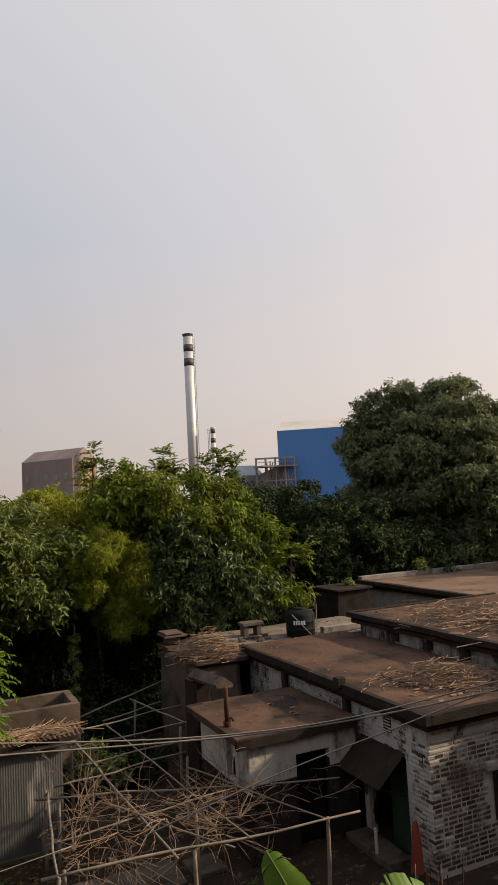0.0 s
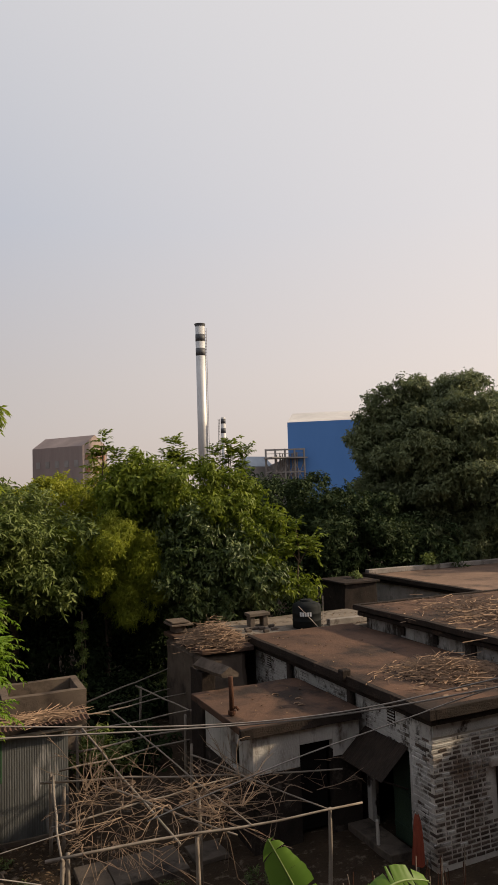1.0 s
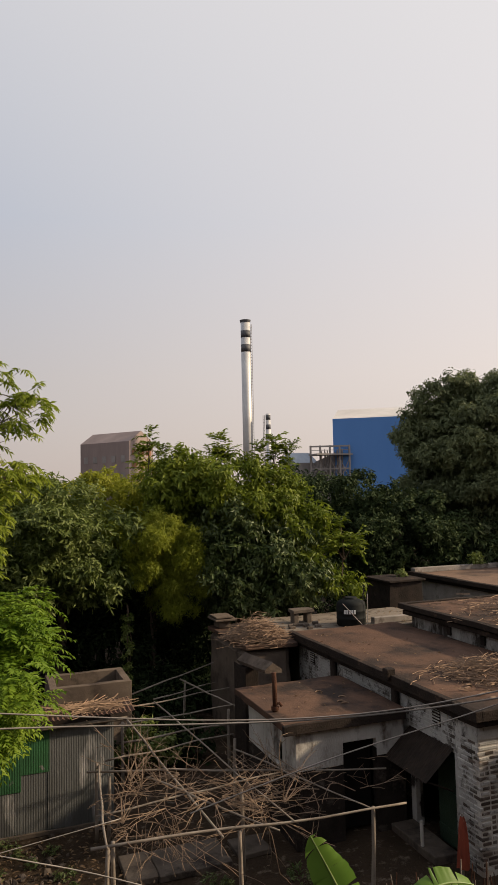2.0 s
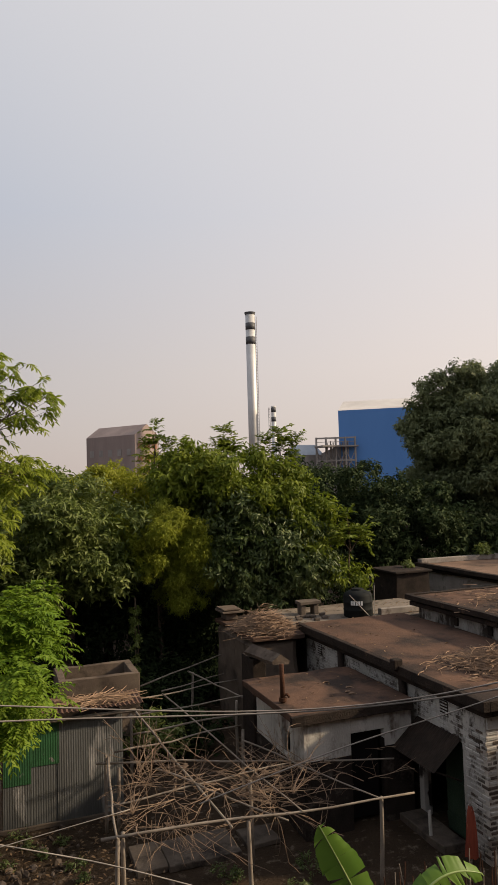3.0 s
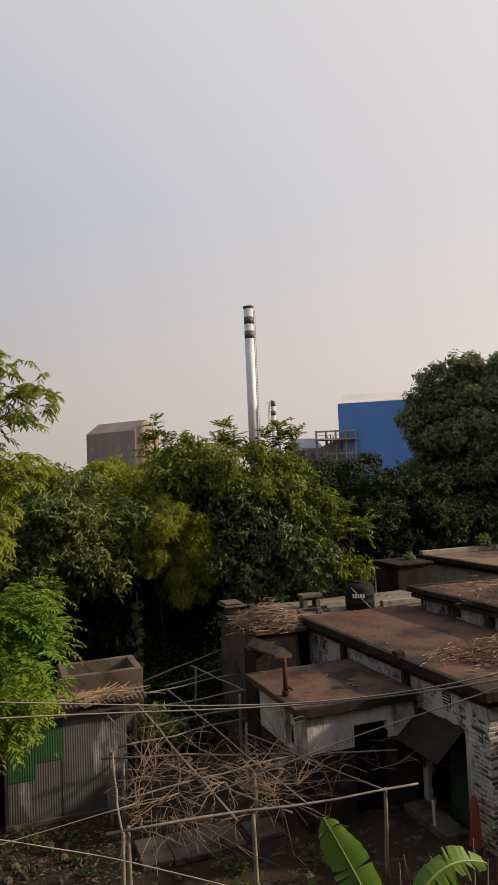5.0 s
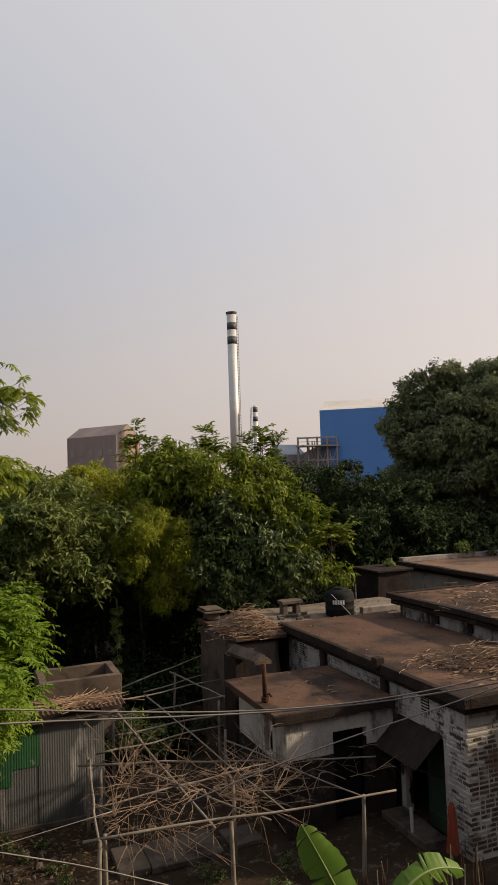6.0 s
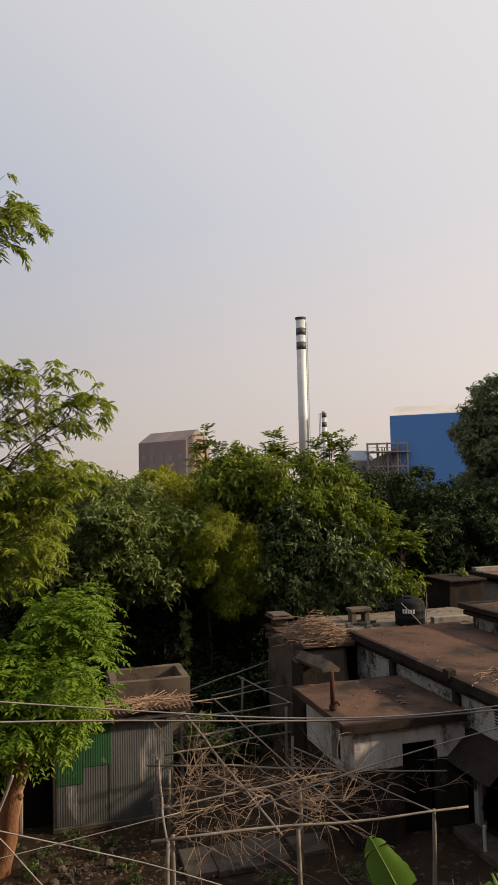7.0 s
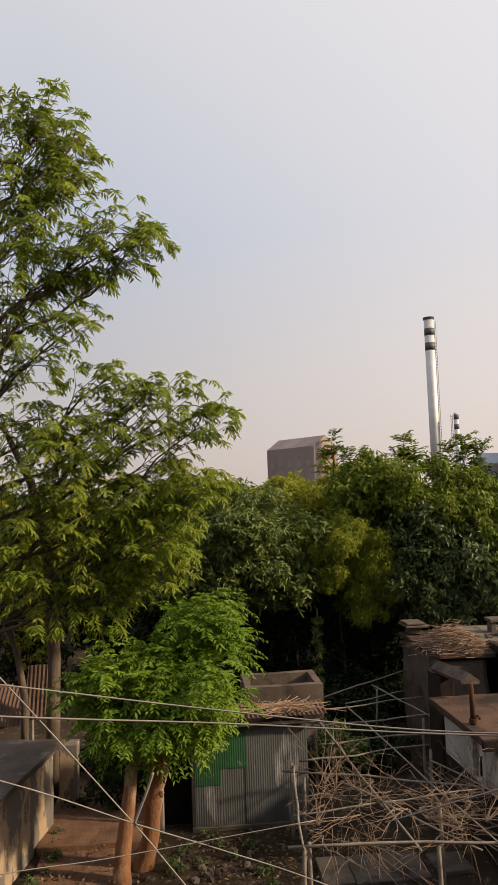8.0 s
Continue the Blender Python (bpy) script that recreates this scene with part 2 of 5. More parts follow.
def boxes(*items, bevel=0.012, jitter=0.0):
    """One mesh of bevelled boxes, each (x0, x1, y0, y1, z0, z1)."""
    bm = bmesh.new()
    for x0, x1, y0, y1, z0, z1 in items:
        vs = bmesh.ops.create_cube(bm, size=1)["verts"]
        for v in vs:
            v.co = Vector((x0 if v.co.x < 0 else x1, y0 if v.co.y < 0 else y1, z0 if v.co.z < 0 else z1))
    if bevel:
        bmesh.ops.bevel(bm, geom=bm.edges[:], offset=bevel, segments=1, affect="EDGES", clamp_overlap=True)
    if jitter:
        for v in bm.verts:
            v.co += noise.noise_vector(v.co * 1.7) * jitter
    return bm


def slabs(name, items, material, parent, label="", bevel=0.01, wear=None):
    """Box-shaped pieces, each an object of its own."""
    for it in items:
        bm = boxes(it, bevel=bevel)
        part(name, worn(bm, *wear) if wear else bm, material, parent, label)


def worn(bm, cuts=6, size=0.03, scale=2.2):
    """Breaks up the straight edges of a mesh a little."""
    bmesh.ops.subdivide_edges(bm, edges=[e for e in bm.edges if e.calc_length() > 0.6], cuts=cuts, use_grid_fill=True)
    for v in bm.verts:
        v.co += noise.noise_vector(v.co * scale) * size
    return bm


def tube(bm, points, radii, sides=6, cap=True):
    """A tube through the points, added to bm."""
    pts = [Vector(p) for p in points]
    if not hasattr(radii, "__len__"):
        radii = [radii] * len(pts)
    rings, side = [], None
    for i, p in enumerate(pts):
        d = (pts[min(i + 1, len(pts) - 1)] - pts[max(i - 1, 0)]).normalized()
        if side is None:
            side = d.orthogonal().normalized()
        side = (side - d * side.dot(d)).normalized()
        up = d.cross(side)
        rings.append([bm.verts.new(p + (side * math.cos(a) + up * math.sin(a)) * radii[i]) for a in (2 * math.pi * k / sides for k in range(sides))])
    for a, b in zip(rings, rings[1:]):
        for k in range(sides):
            bm.faces.new((a[k], a[(k + 1) % sides], b[(k + 1) % sides], b[k]))
    if cap and sides > 2:
        bm.faces.new(rings[0][::-1])
        bm.faces.new(rings[-1])
    return bm


def wobbly(a, b, n, size, seed=0.0, sag=0.0):
    a, b = Vector(a), Vector(b)
    out = []
    for i in range(n + 1):
        u = i / n
        p = a.lerp(b, u)
        p += noise.noise_vector(p * 0.9 + Vector((seed, seed * 2, 0))) * size * min(1, 4 * u * (1 - u) + 0.15)
        p.z -= sag * 4 * u * (1 - u)
        out.append(p)
    return out


def sticks(n, rng, box, length, radius, z_fun, heap=0.1, bend=0.15, along=None, spread=math.pi):
    """Loose thin sticks scattered over a patch: a verts, faces pair."""
    verts, faces = [], []
    x0, x1, y0, y1 = box
    for _ in range(n):
        u, v = rng.gauss(0.5, 0.22), rng.gauss(0.5, 0.22)
        c = Vector((x0 + (x1 - x0) * u, y0 + (y1 - y0) * v, 0))
        c.z = z_fun(c.x, c.y) + abs(rng.gauss(0, heap)) * max(0.1, 1 - 1.6 * math.hypot(u - 0.5, v - 0.5)) + radius
        a = rng.uniform(0, 2 * math.pi) if along is None else along + rng.gauss(0, spread)
        ln = rng.uniform(*length)
        d = Vector((math.cos(a), math.sin(a), rng.gauss(0, 0.12))) * ln / 2
        k = Vector((-d.y, d.x, abs(d.length) * 0.3)) * rng.uniform(-bend, bend)
        r = radius * rng.uniform(0.6, 1.4)
        base = len(verts)
        ring = [Vector((0, 0, r)), Vector((-d.y, d.x, 0)).normalized() * r - Vector((0, 0, r * 0.6)), Vector((d.y, -d.x, 0)).normalized() * r - Vector((0, 0, r * 0.6))]
        for q in (c - d, c + k, c + d):
            verts.extend(q + w for w in ring)
        for s in (0, 3):
            for j in range(3):
                faces.append((base + s + j, base + s + (j + 1) % 3, base + s + 3 + (j + 1) % 3, base + s + 3 + j))
    return verts, faces


def corrugated(width, height, pitch=0.076, amp=0.012):
    """A corrugated sheet standing in the xz plane from the origin, as a bmesh."""
    bm = bmesh.new()
    n = max(4, int(width / pitch * 4))
    cols = []
    for i in range(n + 1):
        x = width * i / n
        y = amp * math.sin(2 * math.pi * x / pitch)
        cols.append([bm.verts.new((x, y + dy, z)) for dy in (0, 0.003) for z in (0, height)])
    for a, b in zip(cols, cols[1:]):
        bm.faces.new((a[0], b[0], b[1], a[1]))
        bm.faces.new((a[2], a[3], b[3], b[2]))
        bm.faces.new((a[1], b[1], b[3], a[3]))
        bm.faces.new((a[0], a[2], b[2], b[0]))
    for c in (cols[0], cols[-1]):
        bm.faces.new((c[0], c[1], c[3], c[2]))
    return bm


def foliage(lobes, density, per_sprig, length, width, droop, seed, inner=0.6, spread=0.5, rough_edge=0.35, frond=None):
    """Leaves for a crown made of uneven lobes (x, y, z, radius, height ratio): sprigs of folded blades. Returns vertices and faces."""
    rng = np.random.default_rng(seed)
    cs, ax = [], []
    for x, y, z, r, h in lobes:
        m = max(8, int(19 * min(r, 2.4)))
        k = rng.normal(size=(m, 3))
        k /= np.linalg.norm(k, axis=1)[:, None]
        out = np.array([1 + rough_edge * 1.2 * noise.noise(Vector(q) * 2.1 + Vector((seed, x, y))) for q in k])
        kc = k * (r * (inner + (0.9 - inner) * rng.random(m) ** 0.4) * out)[:, None]
        kr = r * rng.uniform(0.16, 0.34, m)
        n = np.maximum(3, (4 * math.pi * r * r * density / m * (kr / (0.25 * r)) ** 2)).astype(int)
        i = np.repeat(np.arange(m), n)
        d = rng.normal(size=(len(i), 3)) + k[i] * 0.9 + np.array([0, 0, 0.35])
        d /= np.linalg.norm(d, axis=1)[:, None]
        p = kc[i] + d * (kr[i] * (0.45 + 0.55 * rng.random(len(i)) ** 0.5))[:, None] * np.array([1, 1, 0.8])
        cs.append(np.array([x, y, z]) + p * np.array([1, 1, h]))
        ax.append(d)
    c, a = np.concatenate(cs), np.concatenate(ax)
    if frond:
        return fronds(c, a, *frond, length, width, droop, rng)
    a = a + rng.normal(size=a.shape) * 0.45 + np.array([0, 0, 0.25 - droop])
    a /= np.linalg.norm(a, axis=1)[:, None]
    return blades(c, a, per_sprig, length, width, droop, rng, spread)


def blades(c, a, per_sprig, length, width, droop, rng, spread=0.5):
    n = len(c)
    c, a = np.repeat(c, per_sprig, 0), np.repeat(a, per_sprig, 0)
    m = len(c)
    u = np.tile(np.arange(per_sprig) / max(1, per_sprig - 1), n)
    p = c + a * (u * length * per_sprig * 0.22)[:, None]
    nrm = a * 0.75 + np.array([0, 0, 0.45]) + rng.normal(size=(m, 3)) * spread
    nrm /= np.linalg.norm(nrm, axis=1)[:, None]
    d = rng.normal(size=(m, 3)) + a * 0.8
    d -= nrm * (d * nrm).sum(1)[:, None]
    d /= np.linalg.norm(d, axis=1)[:, None] + 1e-9
    d += np.array([0, 0, -droop])
    d /= np.linalg.norm(d, axis=1)[:, None]
    s = np.cross(nrm, d)
    s /= np.linalg.norm(s, axis=1)[:, None] + 1e-9
    nrm = np.cross(d, s)
    ln = length * rng.uniform(0.65, 1.25, m)[:, None]
    wd = width * rng.uniform(0.7, 1.2, m)[:, None]
    mid = p + d * ln * 0.45
    v = np.stack([p, mid + s * wd / 2 + nrm * wd * 0.16, p + d * ln - nrm * ln * 0.12, mid - s * wd / 2 + nrm * wd * 0.16], 1).reshape(-1, 3)
    i = np.arange(m)[:, None] * 4
    f = np.concatenate([i + np.array([[0, 1, 2]]), i + np.array([[0, 2, 3]])])
    return v, f


def fronds(c, a, pairs, reach, length, width, droop, rng):
    """Compound leaves: two rows of leaflets on an arching stalk."""
    n = len(c)
    a = a * np.array([1, 1, 0.45]) + rng.normal(size=a.shape) * 0.25
    a /= np.linalg.norm(a, axis=1)[:, None]
    c, a = np.repeat(c, pairs * 2, 0), np.repeat(a, pairs * 2, 0)
    m = len(c)
    u = np.tile(np.repeat((np.arange(pairs) + 0.6) / pairs, 2), n)[:, None]
    sg = np.tile(np.array([-1.0, 1.0]), n * pairs)[:, None]
    size = np.repeat(rng.uniform(0.7, 1.2, n), pairs * 2)[:, None]
    up = np.array([0, 0, 1.0])
    p = c + a * u * reach * size + up * ((0.15 * u - droop * u * u) * reach * size)
    side = np.cross(a, up)
    side /= np.linalg.norm(side, axis=1)[:, None] + 1e-9
    d = side * sg * 0.8 + a * 0.55 - up * (droop * (0.3 + 0.7 * u)) + rng.normal(size=(m, 3)) * 0.16
    d /= np.linalg.norm(d, axis=1)[:, None]
    nrm = up + a * 0.45 + rng.normal(size=(m, 3)) * 0.4
    s = np.cross(nrm, d)
    s /= np.linalg.norm(s, axis=1)[:, None] + 1e-9
    nrm = np.cross(d, s)
    ln = length * size * (1.15 - 0.5 * np.abs(u - 0.45)) * rng.uniform(0.85, 1.15, m)[:, None]
    wd = width * size
    mid = p + d * ln * 0.45
    v = np.stack([p, mid + s * wd / 2 + nrm * wd * 0.14, p + d * ln - nrm * ln * 0.14, mid - s * wd / 2 + nrm * wd * 0.14], 1).reshape(-1, 3)
    i = np.arange(m)[:, None] * 4
    return v, np.concatenate([i + np.array([[0, 1, 2]]), i + np.array([[0, 2, 3]])])


def mesh_np(name, v, f, material, parent, label=""):
    mesh = bpy.data.meshes.new(name)
    mesh.vertices.add(len(v))
    mesh.vertices.foreach_set("co", np.asarray(v, np.float32).ravel())
    mesh.loops.add(f.size)
    mesh.loops.foreach_set("vertex_index", f.astype(np.int32).ravel())
    mesh.polygons.add(len(f))
    mesh.polygons.foreach_set("loop_start", (np.arange(len(f)) * f.shape[1]).astype(np.int32))
    mesh.update(calc_edges=True)
    mesh.validate()
    return finish(name, mesh, material, parent, label)


def tree(label, base, fork, lobes, leaf, bark, trunk_r, density, per_sprig, length, width, droop, seed, inner=0.6, category="tree", twigs=0, rough_edge=0.35, leaf_lobes=None, frond=None):
    """A tree: a tapered trunk, a limb to each lobe of the crown, and a crown of many leaves."""
    t = thing("tree", base, label, category)
    b, fk = Vector(base), Vector(fork)
    part("trunk", tube(bmesh.new(), wobbly(b - Vector((0, 0, 0.1)), fk, 6, trunk_r * 0.8, seed), [trunk_r * (1.35 if i == 0 else 1.05 - 0.06 * i) for i in range(7)], 10), bark, t, smooth=True)
    rng = random.Random(seed)
    tw = bmesh.new()
    for x, y, z, r, h in lobes:
        c = Vector((x, y, z))
        lr = max(0.03, trunk_r * 0.5 * min(1, r / 2.0))
        path = wobbly(fk, c, 5, 0.35, seed + x)
        part("limb", tube(bmesh.new(), path, [lr * (1 - 0.13 * i) for i in range(6)], 7), bark, t, smooth=True)
        for _ in range(twigs):
            d = Vector((rng.gauss(0, 1), rng.gauss(0, 1), rng.gauss(0, 0.8))).normalized() * r
            d.z *= h
            tube(tw, wobbly(path[rng.randint(2, 5)], c + d * rng.uniform(0.75, 1.05), 4, 0.22, rng.random() * 9), [lr * 0.32, lr * 0.25, lr * 0.18, lr * 0.12, 0.006], 4)
    if twigs:
        part("twigs", tw, bark, t)
    else:
        tw.free()
    v, f = foliage(leaf_lobes or lobes, density, per_sprig, length, width, droop, seed, inner, rough_edge=rough_edge, frond=frond)
    mesh_np("crown", v, f, leaf, t)
    return t


# ---- ground ----
def ground():
    bm = bmesh.new()
    n, x0, x1, y0, y1 = 70, -14, 20, 2, 36
    g = [[bm.verts.new((x0 + (x1 - x0) * i / n, y0 + (y1 - y0) * j / n, 0)) for j in range(n + 1)] for i in range(n + 1)]
    for i in range(n):
        for j in range(n):
            bm.faces.new((g[i][j], g[i + 1][j], g[i + 1][j + 1], g[i][j + 1]))
    for v in bm.verts:
        v.co.z = 0.05 * noise.noise(v.co * 0.6) + 0.025 * noise.noise(v.co * 2.5)
    far = [bm.verts.new(p) for p in ((-2500, -600, 0), (2500, -600, 0), (2500, 4000, 0), (-2500, 4000, 0))]
    edge = ([g[i][0] for i in range(n + 1)], [g[n][j] for j in range(n + 1)], [g[i][n] for i in range(n, -1, -1)], [g[0][j] for j in range(n, -1, -1)])
    for k, row in enumerate(edge):
        for p, q in zip(row, row[1:]):
            bm.faces.new((q, p, far[k]))
        bm.faces.new((row[-1], far[k], far[(k + 1) % 4]))
    return tagged(part("ground", bm, SOIL), "brown bare earth yard with rubble and scraps", "ground", kind="structure")


ground()


# ---- the house that the eye stands on, behind it; unseen, sized to block sky light ----
def own_house():
    h = thing("house", (0, -4, 0), "unseen plastered two-storey house with a small balcony, sized to block light", "house")
    slabs("wall", [(-16, 25, -1.1, -0.9, 0, 10.8), (-16, -15.8, -9, -1.1, 0, 10.8), (24.8, 25, -9, -1.1, 0, 10.8), (-16, 25, -9.2, -9, 0, 10.8)], MUD_WALL, h, bevel=0.0)
    part("roof", boxes((-16.2, 25, -9.3, -0.8, 10.805, 11.0), bevel=0.0), CONCRETE, h)
    part("balcony", boxes((-3, 3, -0.89, 0.3, 5.3, 5.45), bevel=0.01), CONCRETE, h)


own_house()


# ---- main house ----
def main_house():
    h = thing("house", (8.45, 10.95, 0), "long low flat-roofed whitewashed brick house with a sooty cornice", "house")
    # side wall with the door opening
    slabs("wall", [(8.45, 8.68, 13.15, 18.8, 0, 2.72), (8.45, 8.68, 11.18, 11.68, 0, 2.72), (8.45, 8.68, 11.68, 13.15, 1.95, 2.72)], WHITEWASH, h, "peeling whitewashed side wall streaked with soot", bevel=0.01)
    part("wall", boxes((8.45, 13.5, 11.0, 11.18, 0, 2.72), bevel=0.0), MORTAR, h, "brick front wall with pale mortar joints")
    part("wall", boxes((8.68, 13.5, 18.6, 18.8, 0, 2.72), bevel=0.0), MORTAR, h)
    # blackened so that the room behind the door looks unlit
    part("inner_wall", boxes((10.4, 10.5, 11.18, 18.6, 0, 2.7), bevel=0.0), UNLIT_BLACK, h)
    roof = part("roof", worn(boxes((8.22, 11.75, 10.72, 18.95, 2.86, 3.0)), 8, 0.02), MUD_ROOF, h, "brown mud-plastered flat roof")
    slabs("cornice", [(8.20, 8.34, 10.70, 18.97, 2.83, 3.03), (8.34, 13.5, 10.70, 10.84, 2.83, 3.03)], ROOF_EDGE, roof, "soot-black roof edge", wear=(8, 0.018))
    slabs("cornice", [(8.30, 8.46, 10.80, 18.9, 2.70, 2.828), (8.46, 13.5, 10.80, 10.98, 2.70, 2.828)], ROOF_EDGE, roof, "soot-black lower cornice", wear=(8, 0.012))
    # lower plaster darkened for stains and shade, and a whitewashed band under the eaves
    slabs("dark_wall_band", [(8.444, 8.45, 13.24, 14.6, -0.02, 1.75), (8.444, 8.45, 14.6, 18.8, -0.02, 1.5)], SHADED_BASE, h, "lower plaster darkened for stains and shade", bevel=0.0)
    slabs("plaster_band", [(8.46, 13.5, 10.965, 11.0, 2.42, 2.70), (8.436, 8.45, 11.0, 11.66, 2.36, 2.70)], WHITEWASH, h, "whitewashed plaster band", bevel=0.004)
    # door
    door = part("door", boxes((8.56, 8.60, 11.71, 12.45, 0.06, 1.93)), DOOR_GREEN, h, "dark green wooden door leaf")
    for z in (0.3, 1.0, 1.7):
        part("batten", boxes((8.535, 8.558, 11.73, 12.43, z, z + 0.10), bevel=0.004), DOOR_GREEN, door)
    slabs("door_frame", [(8.44, 8.56, 11.62, 11.71, 0, 1.98), (8.44, 8.56, 13.08, 13.24, 0, 1.98)], WHITEWASH, h, "whitewashed door jambs")
    # dark rain pipes down the side wall
    for y, z0 in ((13.62, 0.0), (16.5, 0.0)):
        bm = tube(bmesh.new(), [(8.36, y, z0), (8.36, y, 1.4), (8.36, y + 0.01, 2.72)], 0.085, 10)
        part("rain_pipe", bm, ROOF_EDGE, h, "soot-black rain pipe", smooth=True)
    part("spout", boxes((8.10, 8.32, 13.5, 13.7, 2.93, 3.16), bevel=0.02), ROOF_EDGE, roof)
    # lattice vents
    for y, z in ((12.25, 2.32), (17.9, 2.3)):
        v = part("vent", boxes((8.43, 8.447, y - 0.13, y + 0.13, z, z + 0.3), bevel=0.003), DARK_TIN, h, "small lattice vent")
        for k in range(5):
            part("louvre", boxes((8.415, 8.428, y - 0.13, y + 0.13, z + 0.02 + k * 0.06, z + 0.045 + k * 0.06), bevel=0.002), WHITEWASH, v)
    # window in the front wall
    w = part("window", boxes((9.92, 9.98, 10.93, 11.0, 0.75, 1.65), (10.75, 10.81, 10.93, 11.0, 0.75, 1.65), (9.98, 10.75, 10.93, 11.0, 1.59, 1.65)), DARK_TIN, h, "dark window frame")
    part("lintel", boxes((9.75, 10.95, 10.92, 11.0, 1.68, 1.85), bevel=0.01), MORTAR, w)
    # black pane: the unlit room is put into its colour
    part("pane", boxes((9.98, 10.75, 10.975, 10.99, 0.75, 1.59), bevel=0.0), UNLIT_BLACK, w)
    # sloping tin shade over the door
    bm = corrugated(1.5, 0.85, 0.1, 0.008)
    bm.transform(Matrix.Translation((8.44, 11.72, 2.04)) @ Matrix.Rotation(radians(90), 4, "Z") @ Matrix.Rotation(radians(-130), 4, "X"))
    shade = part("door_shade", bm, DARK_TIN, h, "sagging dark tin shade over the door")
    for y in (11.80, 13.12):
        part("bracket", tube(bmesh.new(), [(8.45, y, 1.22), (7.84, y, 1.50)], 0.02, 6), DARK_TIN, shade)
    part("post", tube(bmesh.new(), [(7.95, 12.15, 0), (7.94, 12.15, 0.62)], 0.035, 8), CLEAN_WHITE, h, "short white post by the door")
    # step at the door
    part("step", worn(boxes((7.9, 8.44, 11.66, 13.2, 0, 0.16)), 3, 0.02), CONCRETE, h)
    return h


house = main_house()


def upper_block():
    h = thing("house", (11.9, 9.0, 0), "taller rear flat-roofed house block with a double cornice", "house")
    slabs("wall", [(11.90, 12.1, 9.0, 18.3, 0, 3.35), (12.1, 17.2, 18.1, 18.3, 0, 3.35)], GRIMY_WHITE, h, "low grimy whitewashed upper wall", bevel=0.0)
    roof = part("roof", worn(boxes((11.72, 17.4, 8.9, 18.5, 3.48, 3.58)), 8, 0.02), MUD_ROOF, h, "brown mud roof strewn with dry stalks")
    slabs("cornice", [(11.60, 11.78, 8.9, 18.6, 3.47, 3.62), (11.78, 17.4, 18.45, 18.6, 3.47, 3.62)], ROOF_EDGE, roof, "soot-black upper cornice", wear=(10, 0.02))
    part("cornice", worn(boxes((11.70, 11.92, 8.9, 18.5, 3.30, 3.42)), 10, 0.018), ROOF_EDGE, roof, "soot-black lower cornice")
    for y in (12.2, 13.6, 15.0, 16.4):
        part("drain_hole", boxes((11.84, 11.898, y, y + 0.16, 3.02, 3.24), bevel=0.01), ROOF_EDGE, h, "soot-stained drain hole")
    return h


upper_block()


def far_block():
    h = thing("house", (17.4, 18.7, 0), "far flat-roofed house block with a stepped parapet", "house")
    slabs("wall", [(17.55, 17.8, 18.7, 26.4, 0, 3.45), (17.8, 32, 26.2, 26.4, 0, 3.45), (17.8, 32, 18.7, 18.9, 0, 3.45)], PALE_PLASTER, h, "pale dusty plastered wall", bevel=0.0)
    roof = part("roof", worn(boxes((17.4, 32, 18.6, 26.6, 3.5, 3.6)), 8, 0.015), PALE_MUD, h, "pale brown mud roof")
    slabs("cornice", [(17.2, 17.42, 18.6, 26.7, 3.52, 3.68), (17.4, 17.56, 18.6, 26.6, 3.36, 3.46)], ROOF_EDGE, roof, wear=(8, 0.02))
    part("parapet", worn(boxes((17.42, 32, 26.45, 26.75, 3.605, 3.80)), 8, 0.02), PALE_PLASTER, roof, "pale low parapet")
    h.location.z = -0.22
    t = thing("brick_block", (14.5, 23.2, 0), "small soot-dark outbuilding with a dark flat top", "outbuilding")
    part("wall", worn(boxes((13.8, 15.2, 22.6, 24.2, 0, 3.62)), 3, 0.04), ROOF_EDGE, t)
    part("roof", worn(boxes((13.7, 15.3, 22.5, 24.3, 3.625, 3.70)), 3, 0.04), ROOF_EDGE, t, "dark brown top slab")


far_block()


# ---- straw-roofed annex behind the main house ----
def annex():
    h = thing("annex", (6.7, 18.3, 0), "mud-plastered annex with straw on its flat roof", "outbuilding")
    part("wall", worn(boxes((6.65, 8.0, 18.35, 21.6, 0, 2.74), bevel=0.15), 5, 0.06, 1.2), MUD_WALL, h, "rounded brown mud wall")
    part("wall", boxes((8.75, 13.2, 19.0, 21.5, 0, 2.74), bevel=0.02), MUD_WALL, h)
    part("roof", worn(boxes((6.62, 8.19, 18.25, 21.65, 2.745, 2.86)), 6, 0.04), MUD_ROOF, h)
    part("roof", worn(boxes((8.2, 13.4, 18.98, 21.8, 2.76, 2.91)), 6, 0.03), PALE_SLAB, h, "pale cracked roof slab")
    part("chimney", worn(boxes((6.78, 7.15, 21.0, 21.5, 2.88, 3.10), (6.62, 7.32, 20.85, 21.65, 3.10, 3.16), (6.66, 7.22, 20.9, 21.6, 3.18, 3.23)), 2, 0.02), MUD_WALL, h, "squat mud chimney with a flat cap")
    part("low_wall", worn(boxes((11.2, 12.8, 19.3, 19.5, 2.91, 3.1)), 3, 0.02), PALE_PLASTER, h, "low pale plastered upstand")
    rng = random.Random(5)
    v, f = sticks(2100, rng, (6.6, 8.0, 18.3, 20.0), (0.25, 0.9), 0.0045, lambda x, y: 2.87 + 0.17 * math.exp(-((x - 7.3) ** 2 + (y - 19.0) ** 2) / 0.35), 0.20, 0.75)
    tagged(raw("straw_pile", v, f, STRAW), "loose heap of dry straw stalks on the annex roof", "straw", kind="stuff")


annex()


